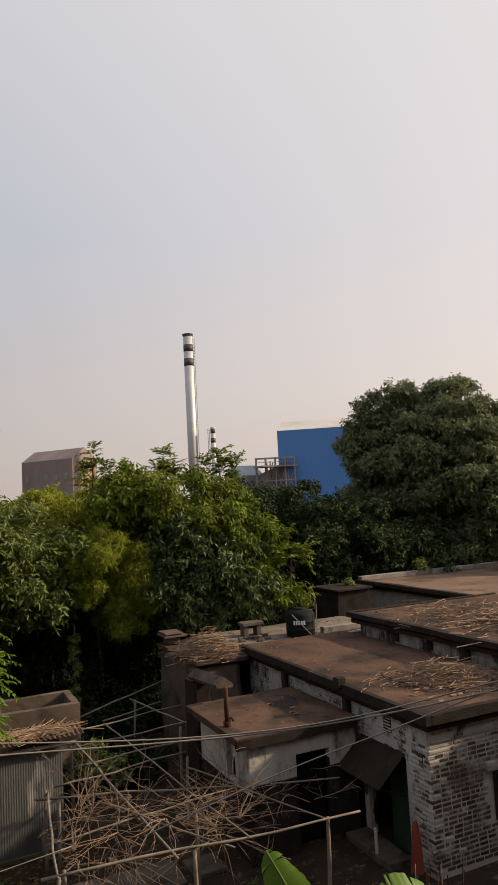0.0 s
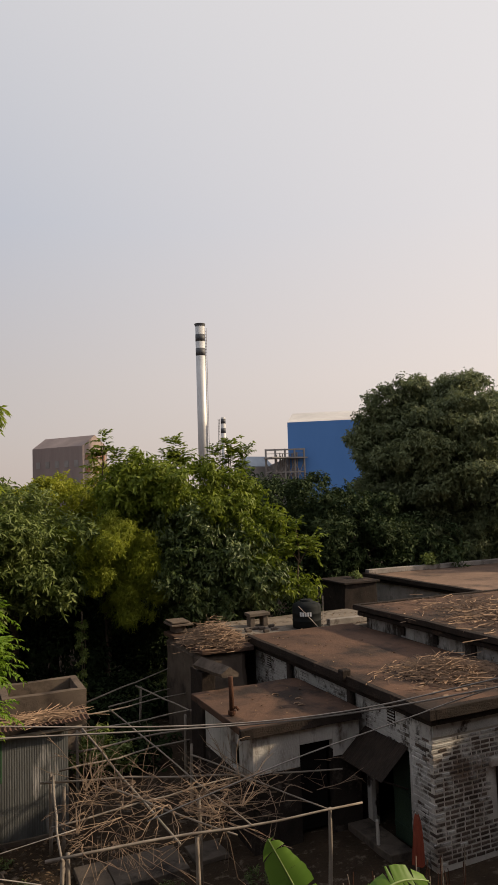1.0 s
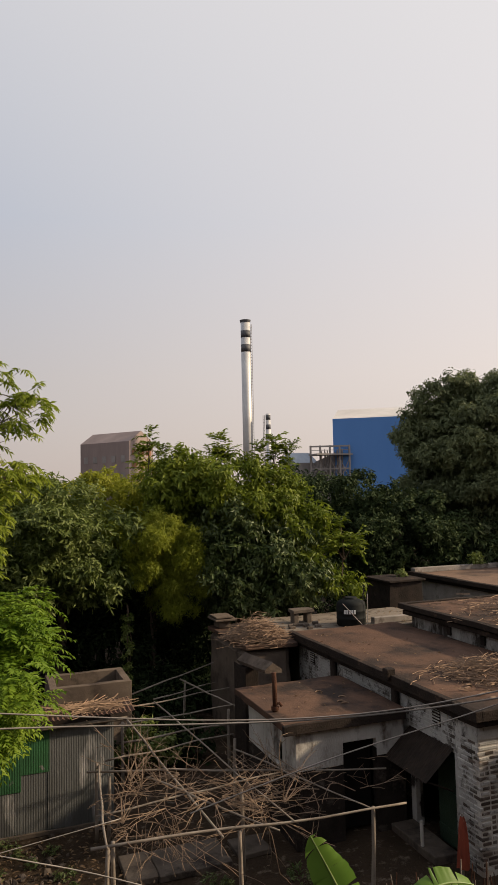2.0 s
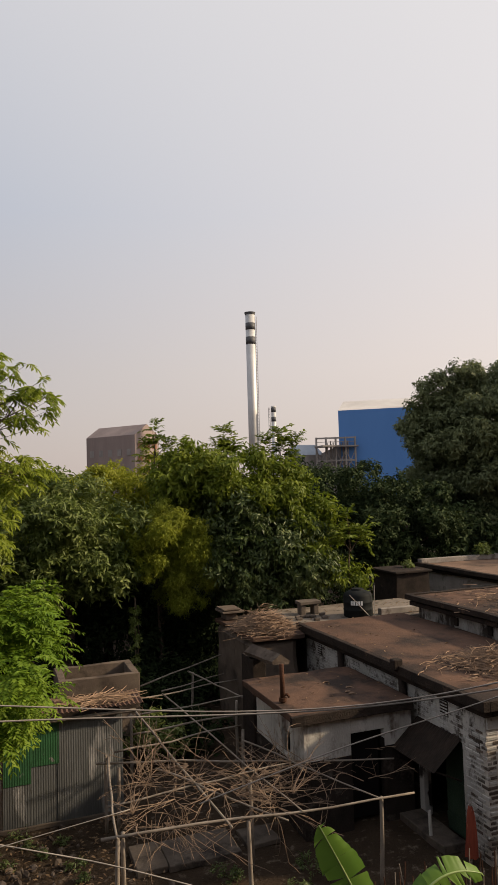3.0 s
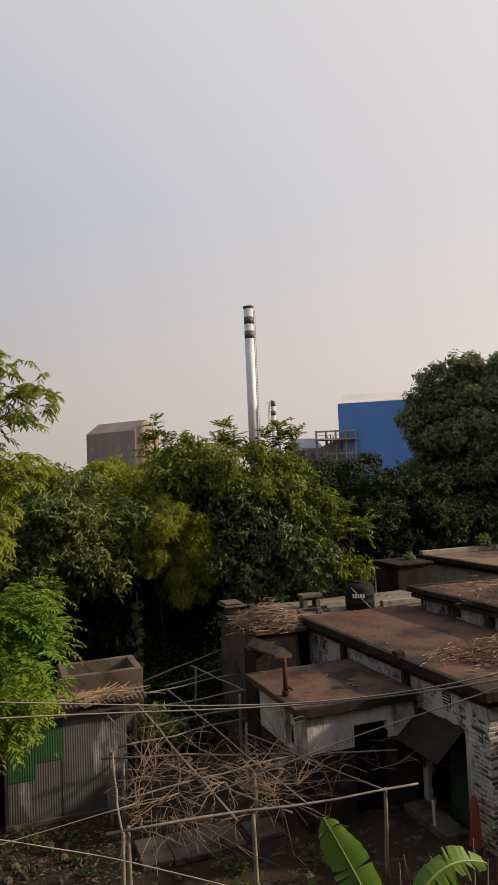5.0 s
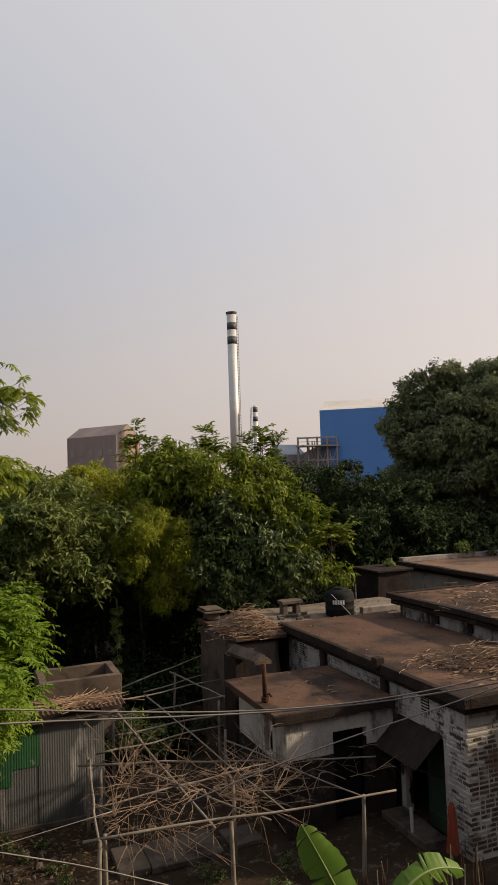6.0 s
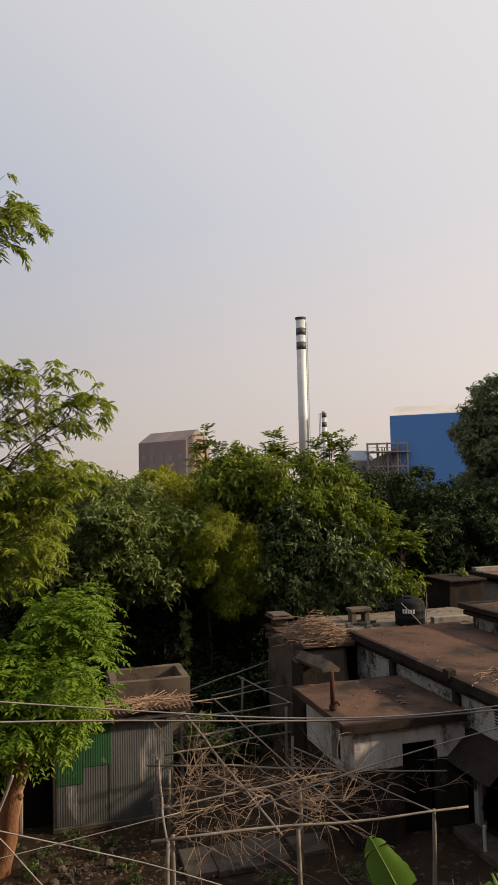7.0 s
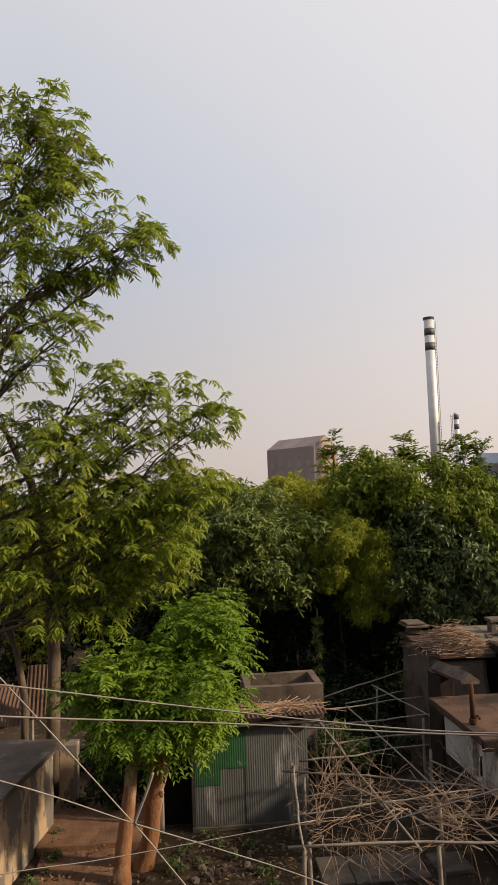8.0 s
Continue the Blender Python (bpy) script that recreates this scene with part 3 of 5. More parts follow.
def annex_litter():
    rng = random.Random(6)
    for k in range(9):
        x, y = rng.uniform(8.4, 9.9), rng.uniform(19.2, 20.3)
        t = thing("brick_bat", (x, y, 2.91), "loose broken brick on the annex roof", "brick", "bricks on the annex roof")
        part("lump", boxes((x - 0.1, x + 0.1, y - 0.06, y + 0.06, 2.905, 2.985), bevel=0.015, jitter=0.05), RUBBLE, t)


annex_litter()


def ledge(x, y, z):
    t = thing("stone_ledge", (x, y, z), "small stone slab on two short piers", "ledge")
    part("slab", worn(boxes((x - 0.35, x + 0.35, y - 0.2, y + 0.2, z + 0.32, z + 0.42)), 2, 0.02), CONCRETE, t)
    for dx in (-0.22, 0.22):
        part("pier", boxes((x + dx - 0.08, x + dx + 0.08, y - 0.15, y + 0.15, z, z + 0.322)), CONCRETE, t)


ledge(9.35, 20.6, 2.91)


def water_tank(x, y, z):
    t = thing("water_tank", (x, y, z), "black plastic water tank with white lettering on the roof", "water tank")
    prof = [(0.0, 0.0), (0.42, 0.0), (0.44, 0.03), (0.44, 0.20), (0.455, 0.22), (0.44, 0.24), (0.44, 0.42), (0.455, 0.44), (0.44, 0.46), (0.44, 0.62), (0.40, 0.70), (0.28, 0.76), (0.20, 0.78)]
    bm = bmesh.new()
    rings = [[bm.verts.new((x + r * math.cos(a), y + r * math.sin(a), z + h)) for a in (2 * math.pi * k / 28 for k in range(28))] for r, h in prof[1:]]
    for a, b in zip(rings, rings[1:]):
        for k in range(28):
            bm.faces.new((a[k], a[(k + 1) % 28], b[(k + 1) % 28], b[k]))
    bm.faces.new(rings[0][::-1])
    bm.faces.new(rings[-1])
    body = part("body", bm, BLACK_PLASTIC, t, smooth=True)
    part("lid", tube(bmesh.new(), [(x, y, z + 0.775), (x, y, z + 0.83)], [0.2, 0.18], 20), BLACK_PLASTIC, t)
    # plain bars stand for the maker's mark
    ang = math.atan2(-y, -x)
    for k in range(5):
        a = ang - 0.42 + k * 0.17
        c = Vector((x + 0.446 * math.cos(a), y + 0.446 * math.sin(a), z + 0.44))
        bm = boxes((-0.008, 0.008, -0.027, 0.027, -0.06, 0.06), bevel=0.0)
        bm.transform(Matrix.Translation(c) @ Matrix.Rotation(a, 4, "Z"))
        part("mark", bm, LETTER_WHITE, body, "white painted mark")
    for p, q in (((x + 0.3, y - 0.45, z - 0.05), (x + 0.36, y - 0.40, z + 0.95)), ((x - 0.5, y - 0.42, z + 0.72), (x + 0.10, y - 0.62, z + 0.02))):
        part("pipe", tube(bmesh.new(), [p, q], 0.011, 7), PIPE, t, "thin white plastic pipe")
    return t


water_tank(10.55, 19.55, 2.915)


# ---- small wash house in front ----
def wash_house():
    h = thing("wash_house", (5.55, 13.1, 0), "small whitewashed wash house with a brown slab roof", "outbuilding")
    slabs("wall", [(5.80, 6.85, 13.2, 13.36, 0, 2.30), (7.62, 8.28, 13.2, 13.36, 0, 2.30), (6.85, 7.62, 13.2, 13.36, 1.9, 2.30)], CLEAN_WHITE, h, "whitewashed front wall with a dark opening", bevel=0.01)
    slabs("wall", [(5.80, 5.96, 13.36, 13.9, 0, 2.30), (5.80, 5.96, 14.35, 15.85, 0, 2.30), (5.80, 5.96, 13.9, 14.35, 0, 1.35), (5.80, 5.96, 13.9, 14.35, 1.85, 2.30)], CLEAN_WHITE, h, "whitewashed side wall with a small window hole", bevel=0.01)
    part("wall", boxes((5.96, 8.28, 15.69, 15.85, 0, 2.30), bevel=0.01), CLEAN_WHITE, h)
    part("roof", worn(boxes((5.52, 8.28, 13.12, 16.05, 2.305, 2.45)), 7, 0.03), MUD_ROOF, h, "stained brown roof slab")
    part("lip", worn(boxes((5.50, 8.28, 13.06, 13.15, 2.24, 2.44)), 9, 0.03), ROOF_EDGE, h, "rough brown slab edge")
    # dark band and door jamb: staining plus trellis shade painted on
    slabs("dark_wall_band", [(5.78, 6.85, 13.19, 13.2, -0.02, 1.48), (7.62, 8.28, 13.19, 13.2, -0.02, 1.55), (5.79, 5.80, 13.2, 15.85, -0.02, 1.3), (7.61, 7.62, 13.2, 13.36, -0.02, 1.7)], SHADED_BASE, h, "lower plaster darkened for stains and shade", bevel=0.0)
    # black sheet behind the opening, painted as the shade inside
    part("unlit_sheet", boxes((6.9, 7.6, 13.45, 13.47, 0.1, 1.9), bevel=0.0), UNLIT_BLACK, h, "near-black sheet for the unlit doorway")
    # rusty vent pipe at the corner
    p = part("vent_pipe", tube(bmesh.new(), [(5.71, 14.0, 2.42), (5.71, 14.0, 2.9), (5.70, 14.0, 3.24)], 0.05, 12), RUST, h, "rusty iron vent pipe", smooth=True)
    part("collar", tube(bmesh.new(), [(5.71, 14.0, 2.48), (5.71, 14.0, 2.56)], 0.08, 12), RUST, p)
    part("elbow", tube(bmesh.new(), [(5.71, 14.0, 2.61), (5.80, 13.96, 2.62), (5.84, 13.95, 2.56)], 0.03, 8), RUST, p)
    rng = random.Random(8)
    for k in range(4):
        x, y = 7.0 + rng.gauss(0, 0.4), 13.9 + rng.gauss(0, 0.4)
        s = thing("leaf_scrap", (x, y, 2.455), "curled dry leaf scrap on the wash house roof", "leaf scrap", "leaf scraps on the wash house roof")
        bm = tube(bmesh.new(), [(x - 0.08, y, 2.462), (x - 0.03, y + 0.03, 2.469), (x + 0.04, y + 0.01, 2.472), (x + 0.09, y - 0.05, 2.465)], [0.006, 0.018, 0.016, 0.004], 5)
        part("blade", bm, STRAW, s)


wash_house()


def gate_pier():
    t = thing("gate_pier", (6.2, 15.9, 0), "wall pier blackened as a dark opening, with a ridged brown coping", "pier")
    # pier blackened: the shaded opening under the coping is put into its colour
    part("pier", worn(boxes((6.0, 6.35, 16.6, 17.4, 0, 2.72)), 3, 0.03), ROOF_EDGE, t)
    bm = bmesh.new()
    pr = [(-0.2, 2.72), (0.2, 2.72), (0.22, 2.80), (0.0, 2.98), (-0.22, 2.80)]
    a, b = [bm.verts.new((6.36 + x, 15.65, z + 0.06)) for x, z in pr], [bm.verts.new((6.16 + x, 17.0, z + 0.06)) for x, z in pr]
    for k in range(5):
        bm.faces.new((a[k], a[(k + 1) % 5], b[(k + 1) % 5], b[k]))
    bm.faces.new(a[::-1])
    bm.faces.new(b)
    part("coping", worn(bm, 3, 0.03), MUD_WALL, t, "brown ridged coping")


gate_pier()


# ---- bean trellis with dry vines ----
def trellis():
    t = thing("trellis", (4.3, 13.5, 0), "rough pole trellis hung with dry brown vines", "trellis")
    rng = random.Random(3)
    posts = [(2.2, 15.1, 1.55), (1.82, 11.65, 1.5), (2.0, 11.75, 1.52), (6.35, 11.25, 1.5), (4.0, 11.45, 1.45), (4.45, 12.6, 1.6), (5.45, 20.4, 1.6), (3.2, 17.7, 1.5), (5.9, 17.6, 1.5), (5.3, 15.5, 1.5), (2.4, 15.0, 1.3)]
    for k, (x, y, z) in enumerate(posts):
        part("post", tube(bmesh.new(), wobbly((x, y, -0.1), (x + rng.gauss(0, 0.04), y, z), 4, 0.03, k), [0.042, 0.04, 0.038, 0.035, 0.033], 7), POLE, t, smooth=True)
    beams = [((1.6, 11.68, 1.5), (6.97, 11.12, 1.52)), ((2.4, 15.25, 1.52), (5.3, 15.5, 1.6)), ((2.0, 15.0, 1.45), (7.5, 12.65, 1.5)), ((1.9, 13.0, 1.42), (5.6, 13.3, 1.5)),
             ((3.1, 17.5, 1.5), (6.3, 17.75, 1.55)), ((3.0, 16.4, 1.45), (6.2, 16.6, 1.5)), ((3.4, 18.8, 1.5), (6.5, 19.3, 1.55)), ((3.3, 17.9, 1.55), (3.62, 11.2, 1.52)),
             ((5.4, 20.5, 1.62), (6.3, 16.9, 1.5)), ((4.2, 18.6, 1.62), (4.9, 11.3, 1.5)), ((3.9, 20.0, 1.5), (7.6, 21.6, 1.9)), ((4.4, 19.6, 1.4), (6.4, 20.2, 1.5)),
             ((3.0, 14.0, 1.55), (4.6, 11.2, 1.45)), ((5.0, 14.6, 1.6), (6.35, 11.2, 1.5)), ((2.25, 15.1, 1.5), (1.85, 11.6, 1.5))]
    for k, (a, b) in enumerate(beams):
        r = rng.uniform(0.017, 0.027)
        part("pole", tube(bmesh.new(), wobbly(a, b, 7, 0.07, k * 1.3), [r * (1.1 - 0.05 * i) for i in range(8)], 6), POLE, t, smooth=True)
    # dry vines: fans of forking stems caught on the poles
    bm = bmesh.new()

    def stem(p, d, n, step, r, sag):
        pts = [p]
        for i in range(n):
            d = (d + Vector((rng.gauss(0, 0.14), rng.gauss(0, 0.14), rng.gauss(-sag, 0.08)))).normalized()
            if p.x < 2.1:
                d.x = abs(d.x)
            p = p + d * rng.uniform(0.7, 1.2) * step
            pts.append(p)
            if rng.random() < 0.6:
                e = (d + Vector((rng.gauss(0, 0.6), rng.gauss(0, 0.6), rng.gauss(0.1, 0.45)))).normalized()
                k = rng.uniform(0.15, 0.45)
                tube(bm, [p, p + e * k * 0.6, p + e * k + Vector((0, 0, -0.03))], [r * 0.65, r * 0.5, r * 0.35], 3, False)
        tube(bm, pts, [r * (1 - 0.55 * i / n) for i in range(n + 1)], 4, False)

    for k in range(27):
        c = Vector((min(6.9, max(2.3, rng.gauss(4.6, 1.6))), rng.uniform(11.7, 14.3), rng.uniform(1.15, 1.6)))
        aim = Vector((rng.gauss(0, 0.8), rng.gauss(0, 0.5), rng.uniform(-0.1, 0.6))).normalized()
        for _ in range(rng.randint(4, 7)):
            d = (aim + Vector((rng.gauss(0, 0.5), rng.gauss(0, 0.5), rng.gauss(0, 0.3)))).normalized()
            stem(c + d * 0.05, d, rng.randint(4, 7), rng.uniform(0.13, 0.24), rng.uniform(0.006, 0.010), 0.03)
    for k in range(30):
        a = rng.uniform(0, 6.28)
        stem(Vector((rng.uniform(2.2, 6.8), rng.uniform(11.6, 14.4), 1.55)), Vector((math.cos(a), math.sin(a), 0.05)), rng.randint(4, 7), 0.22, rng.uniform(0.006, 0.009), 0.02)
    for k in range(18):
        stem(Vector((rng.uniform(2.15, 3.1), rng.uniform(11.6, 12.6), 1.5)), Vector((rng.gauss(0, 0.3), rng.gauss(0, 0.3), -1)), rng.randint(2, 3), 0.16, 0.008, 0.1)
    tagged(part("dry_vines", bm, TWIG), "tangle of dry leafless bean vines over the trellis", "vines", kind="stuff")
    s = thing("concrete_slab", (3.5, 14.0, 0), "cracked concrete washing slab under the trellis", "slab")
    part("slab", worn(boxes((2.45, 3.02, 13.15, 14.15, 0, 0.12)), 4, 0.02), CONCRETE, s)
    part("slab", worn(boxes((3.035, 4.42, 13.1, 14.1, 0, 0.12)), 5, 0.02), CONCRETE, s)
    k = thing("concrete_slab", (4.9, 13.6, 0), "small broken concrete slab beside the wash house", "slab")
    part("slab", worn(boxes((4.6, 5.3, 13.3, 14.0, 0, 0.09)), 4, 0.02), CONCRETE, k)


trellis()


# ---- tin shed ----
def tin_shed():
    h = thing("tin_shed", (0.2, 15.85, 0), "corrugated tin shed with a patch of green paint", "shed")
    x = 0.22
    for k, (w, m, z0, z1) in enumerate(((0.55, GREEN_TIN, 0.95, 2.13), (0.55, TIN, 0.10, 1.0), (0.60, GREEN_TIN, 1.28, 2.13), (0.60, TIN, 0.10, 1.32), (0.68, TIN, 0.10, 2.13), (0.72, TIN, 0.10, 2.13))):
        bm = corrugated(w, z1 - z0, 0.05, 0.0024)
        bm.transform(Matrix.Translation((x, 15.82 + 0.012 * (k % 2), z0)))
        part("sheet", bm, m, h, "green painted corrugated sheet" if m is GREEN_TIN else "grey corrugated sheet")
        if k not in (0, 2):
            x += w - 0.03
    for px in (0.2, 2.62):
        part("post", tube(bmesh.new(), [(px, 15.9, -0.1), (px, 15.9, 2.2)], 0.05, 7), POLE, h)
    # black panel in place of the shed's unlit inside
    part("doorway", boxes((-0.5, 0.14, 16.3, 16.4, 0, 2.15), bevel=0.0), UNLIT_BLACK, h, "near-black panel for the unlit open doorway")
    part("post", tube(bmesh.new(), [(-0.5, 15.95, -0.1), (-0.5, 15.95, 2.25)], 0.05, 7), POLE, h)
    part("plinth", worn(boxes((0.15, 2.7, 15.80, 15.98, 0, 0.10)), 4, 0.02), CONCRETE, h)
    bm = corrugated(3.7, 0.85, 0.1, 0.016)
    bm.transform(Matrix.Translation((-0.6, 15.55, 2.38)) @ Matrix.Rotation(radians(-86), 4, "X"))
    part("roof", bm, RUSTY_TIN, h, "rusty corrugated roof sheet")
    slabs("side_wall", [(0.15, 0.2, 15.9, 17.4, 0, 2.2), (2.6, 2.65, 15.9, 17.4, 0, 2.2), (0.2, 2.6, 17.35, 17.4, 0, 2.2)], DARK_TIN, h, bevel=0.0)
    part("eave_beam", tube(bmesh.new(), [(0.0, 15.7, 2.2), (2.95, 15.7, 2.2)], 0.04, 7), POLE, h)
    rng = random.Random(15)
    v, f = sticks(300, rng, (1.3, 2.8, 15.7, 16.3), (0.3, 1.0), 0.006, lambda a, b: 2.395 + (b - 15.55) * 0.07, 0.03, 0.12, 0.1, 0.5)
    tagged(raw("straw_pile", v, f, STRAW), "dry stalks laid on the tin shed roof", "straw", kind="stuff")
    t = thing("cistern", (2.6, 19.6, 0), "open rectangular concrete cistern behind the shed", "cistern")
    slabs("wall", [(1.6, 3.65, 18.75, 18.93, 0, 2.2), (1.6, 3.65, 20.1, 20.28, 0, 2.2), (1.6, 1.78, 18.93, 20.1, 0, 2.2), (3.47, 3.65, 18.93, 20.1, 0, 2.2)], MUD_WALL, t, wear=(4, 0.02))
    # floor coloured black for the shade down in the cistern
    part("floor", boxes((1.7, 3.5, 18.9, 20.15, 0, 1.3), bevel=0.0), UNLIT_BLACK, t)


tin_shed()


# ---- house at the lane ----
def lane_house():
    h = thing("house", (-2.8, 16.4, 0), "low buff-plastered house with a flat slab roof", "house")
    slabs("wall", [(-6.5, -2.85, 16.2, 16.4, 0, 1.74), (-3.05, -2.85, 9.0, 16.2, 0, 1.74)], BUFF_WALL, h, "stained buff plaster wall", wear=(8, 0.015))
    part("roof", worn(boxes((-6.8, -2.68, 8.8, 16.6, 1.745, 1.88)), 10, 0.025), surface("dark_slab", (0.135, 0.105, 0.086), (0.07, 0.054, 0.045), 1.2, stain=(0.20, 0.17, 0.148), stain_scale=1.5), h, "grey-brown slab roof")
    h.rotation_euler.z = radians(-11)
    t = thing("brick_pier", (-2.6, 17.3, 0), "plastered brick gate pier", "pier")
    part("pier", worn(boxes((-2.85, -2.45, 17.2, 17.6, 0, 1.55)), 2, 0.03), BUFF_WALL, t)
    l = tagged(part("lane", worn(boxes((-2.9, -1.2, 9, 15.6, -0.05, 0.06), (-3.0, -0.9, 15.3, 21, -0.05, 0.17)), 10, 0.035, 3.0), surface("trodden_brick", (0.22, 0.12, 0.072), (0.10, 0.058, 0.038), 2.0, bump=0.6)), "trodden red-brown brick lane", "path", kind="structure")
    s = thing("tin_lean_to", (-4.3, 19.0, 0), "leaning rusty corrugated tin sheets behind the low house", "lean-to")
    for x, y, a, z, w in ((-5.6, 18.6, 40, 2.5, 1.2), (-4.75, 18.4, 32, 2.6, 0.75), (-3.85, 18.3, 68, 2.75, 0.5)):
        bm = corrugated(w, 1.3, 0.1, 0.018)
        bm.transform(Matrix.Translation((x, y, z - 0.9)) @ Matrix.Rotation(radians(-(90 - a)), 4, "X"))
        part("sheet", bm, RUSTY_TIN, s)
        part("post", tube(bmesh.new(), [(x + 0.1, y + 0.4, -0.1), (x + 0.1, y + 0.4, z - 0.3)], 0.05, 6), POLE, s)


lane_house()


# ---- trees ----
young = tree("bright green young tree with two stems beside the tin shed", (-1.2, 13.95, 0), (-0.98, 14.0, 2.1),
     [(0.3, 14.3, 4.65, 0.75, 0.5), (0.4, 14.3, 4.2, 0.75, 0.5), (-0.95, 13.9, 3.85, 0.8, 0.5), (0.2, 13.8, 3.6, 1.0, 0.5), (-0.5, 13.7, 3.1, 1.0, 0.5), (0.32, 14.0, 3.2, 0.7, 0.5), (-1.4, 14.0, 3.6, 0.75, 0.45), (-0.2, 13.8, 4.0, 0.7, 0.5), (-1.1, 13.8, 2.9, 0.7, 0.5), (0.5, 14.5, 4.75, 0.55, 0.5), (-0.3, 13.8, 2.75, 0.65, 0.5), (0.72, 14.2, 3.9, 0.5, 0.5)],
     LEAF_FRESH, BARK, 0.16, 24, 11, 0.125, 0.045, 0.42, 21, 0.35, rough_edge=0.7, frond=(8, 0.46))
part("trunk", tube(bmesh.new(), wobbly((-0.86, 14.6, -0.1), (-0.42, 14.35, 2.2), 14, 0.12, 3.3), [0.25, 0.22, 0.19, 0.18, 0.17, 0.175, 0.165, 0.17, 0.18, 0.19, 0.155, 0.175, 0.185, 0.14, 0.12], 12), BARK, young, smooth=True)


def knot(at, size, seed):
    bm = bmesh.new()
    bmesh.ops.create_icosphere(bm, subdivisions=2, radius=1.0)
    for v in bm.verts:
        v.co *= 1 + 0.3 * noise.noise(v.co * 2.0 + Vector((seed, 0, 0)))
        v.co = Vector((v.co.x * size, v.co.y * size, v.co.z * size * 1.3)) + Vector(at)
    part("knot", bm, BARK, young, "swollen knot on the stem", smooth=True)


knot((-0.43, 14.32, 1.72), 0.07, 1)
knot((-0.46, 14.30, 1.46), 0.065, 2)
knot((-0.60, 14.32, 1.10), 0.07, 3)
TALL = [(-3.5, 16.1, 15.4, 1.5, 0.8), (-2.4, 16.0, 14.4, 1.25, 0.7), (-3.3, 16.0, 13.4, 1.4, 0.7), (-1.2, 16.0, 13.1, 1.15, 0.7), (-0.5, 16.0, 13.15, 0.55, 0.8), (-2.35, 16.0, 15.3, 0.8, 0.8), (-3.0, 16.0, 16.2, 0.85, 0.8), (-2.3, 16.0, 12.5, 1.0, 0.6), (-3.5, 16.2, 11.8, 1.6, 0.7), (-2.0, 15.9, 11.2, 0.7, 0.4), (-3.3, 15.9, 10.2, 1.2, 0.5), (-1.35, 15.8, 9.9, 0.85, 0.35),
        (-3.4, 16.0, 8.9, 1.4, 0.5), (-1.4, 15.8, 8.8, 1.2, 0.5), (0.35, 15.9, 9.0, 1.05, 0.75), (0.85, 15.9, 8.85, 0.55, 0.9), (-0.75, 15.9, 9.6, 0.6, 0.5), (-2.4, 15.9, 8.0, 1.2, 0.5), (-0.3, 16.2, 7.4, 1.1, 0.6), (-2.2, 16.4, 6.8, 1.5, 0.8), (-3.6, 16.3, 6.8, 1.5, 0.8), (-0.9, 16.6, 6.0, 1.2, 0.8), (-3.0, 16.8, 5.3, 1.3, 0.8), (-1.8, 16.7, 5.0, 1.0, 0.7), (-0.1, 16.4, 6.5, 0.95, 0.8), (-0.4, 16.7, 5.5, 0.8, 0.8), (0.3, 16.3, 7.4, 0.8, 0.7), (-1.3, 16.4, 7.3, 0.9, 0.7)]


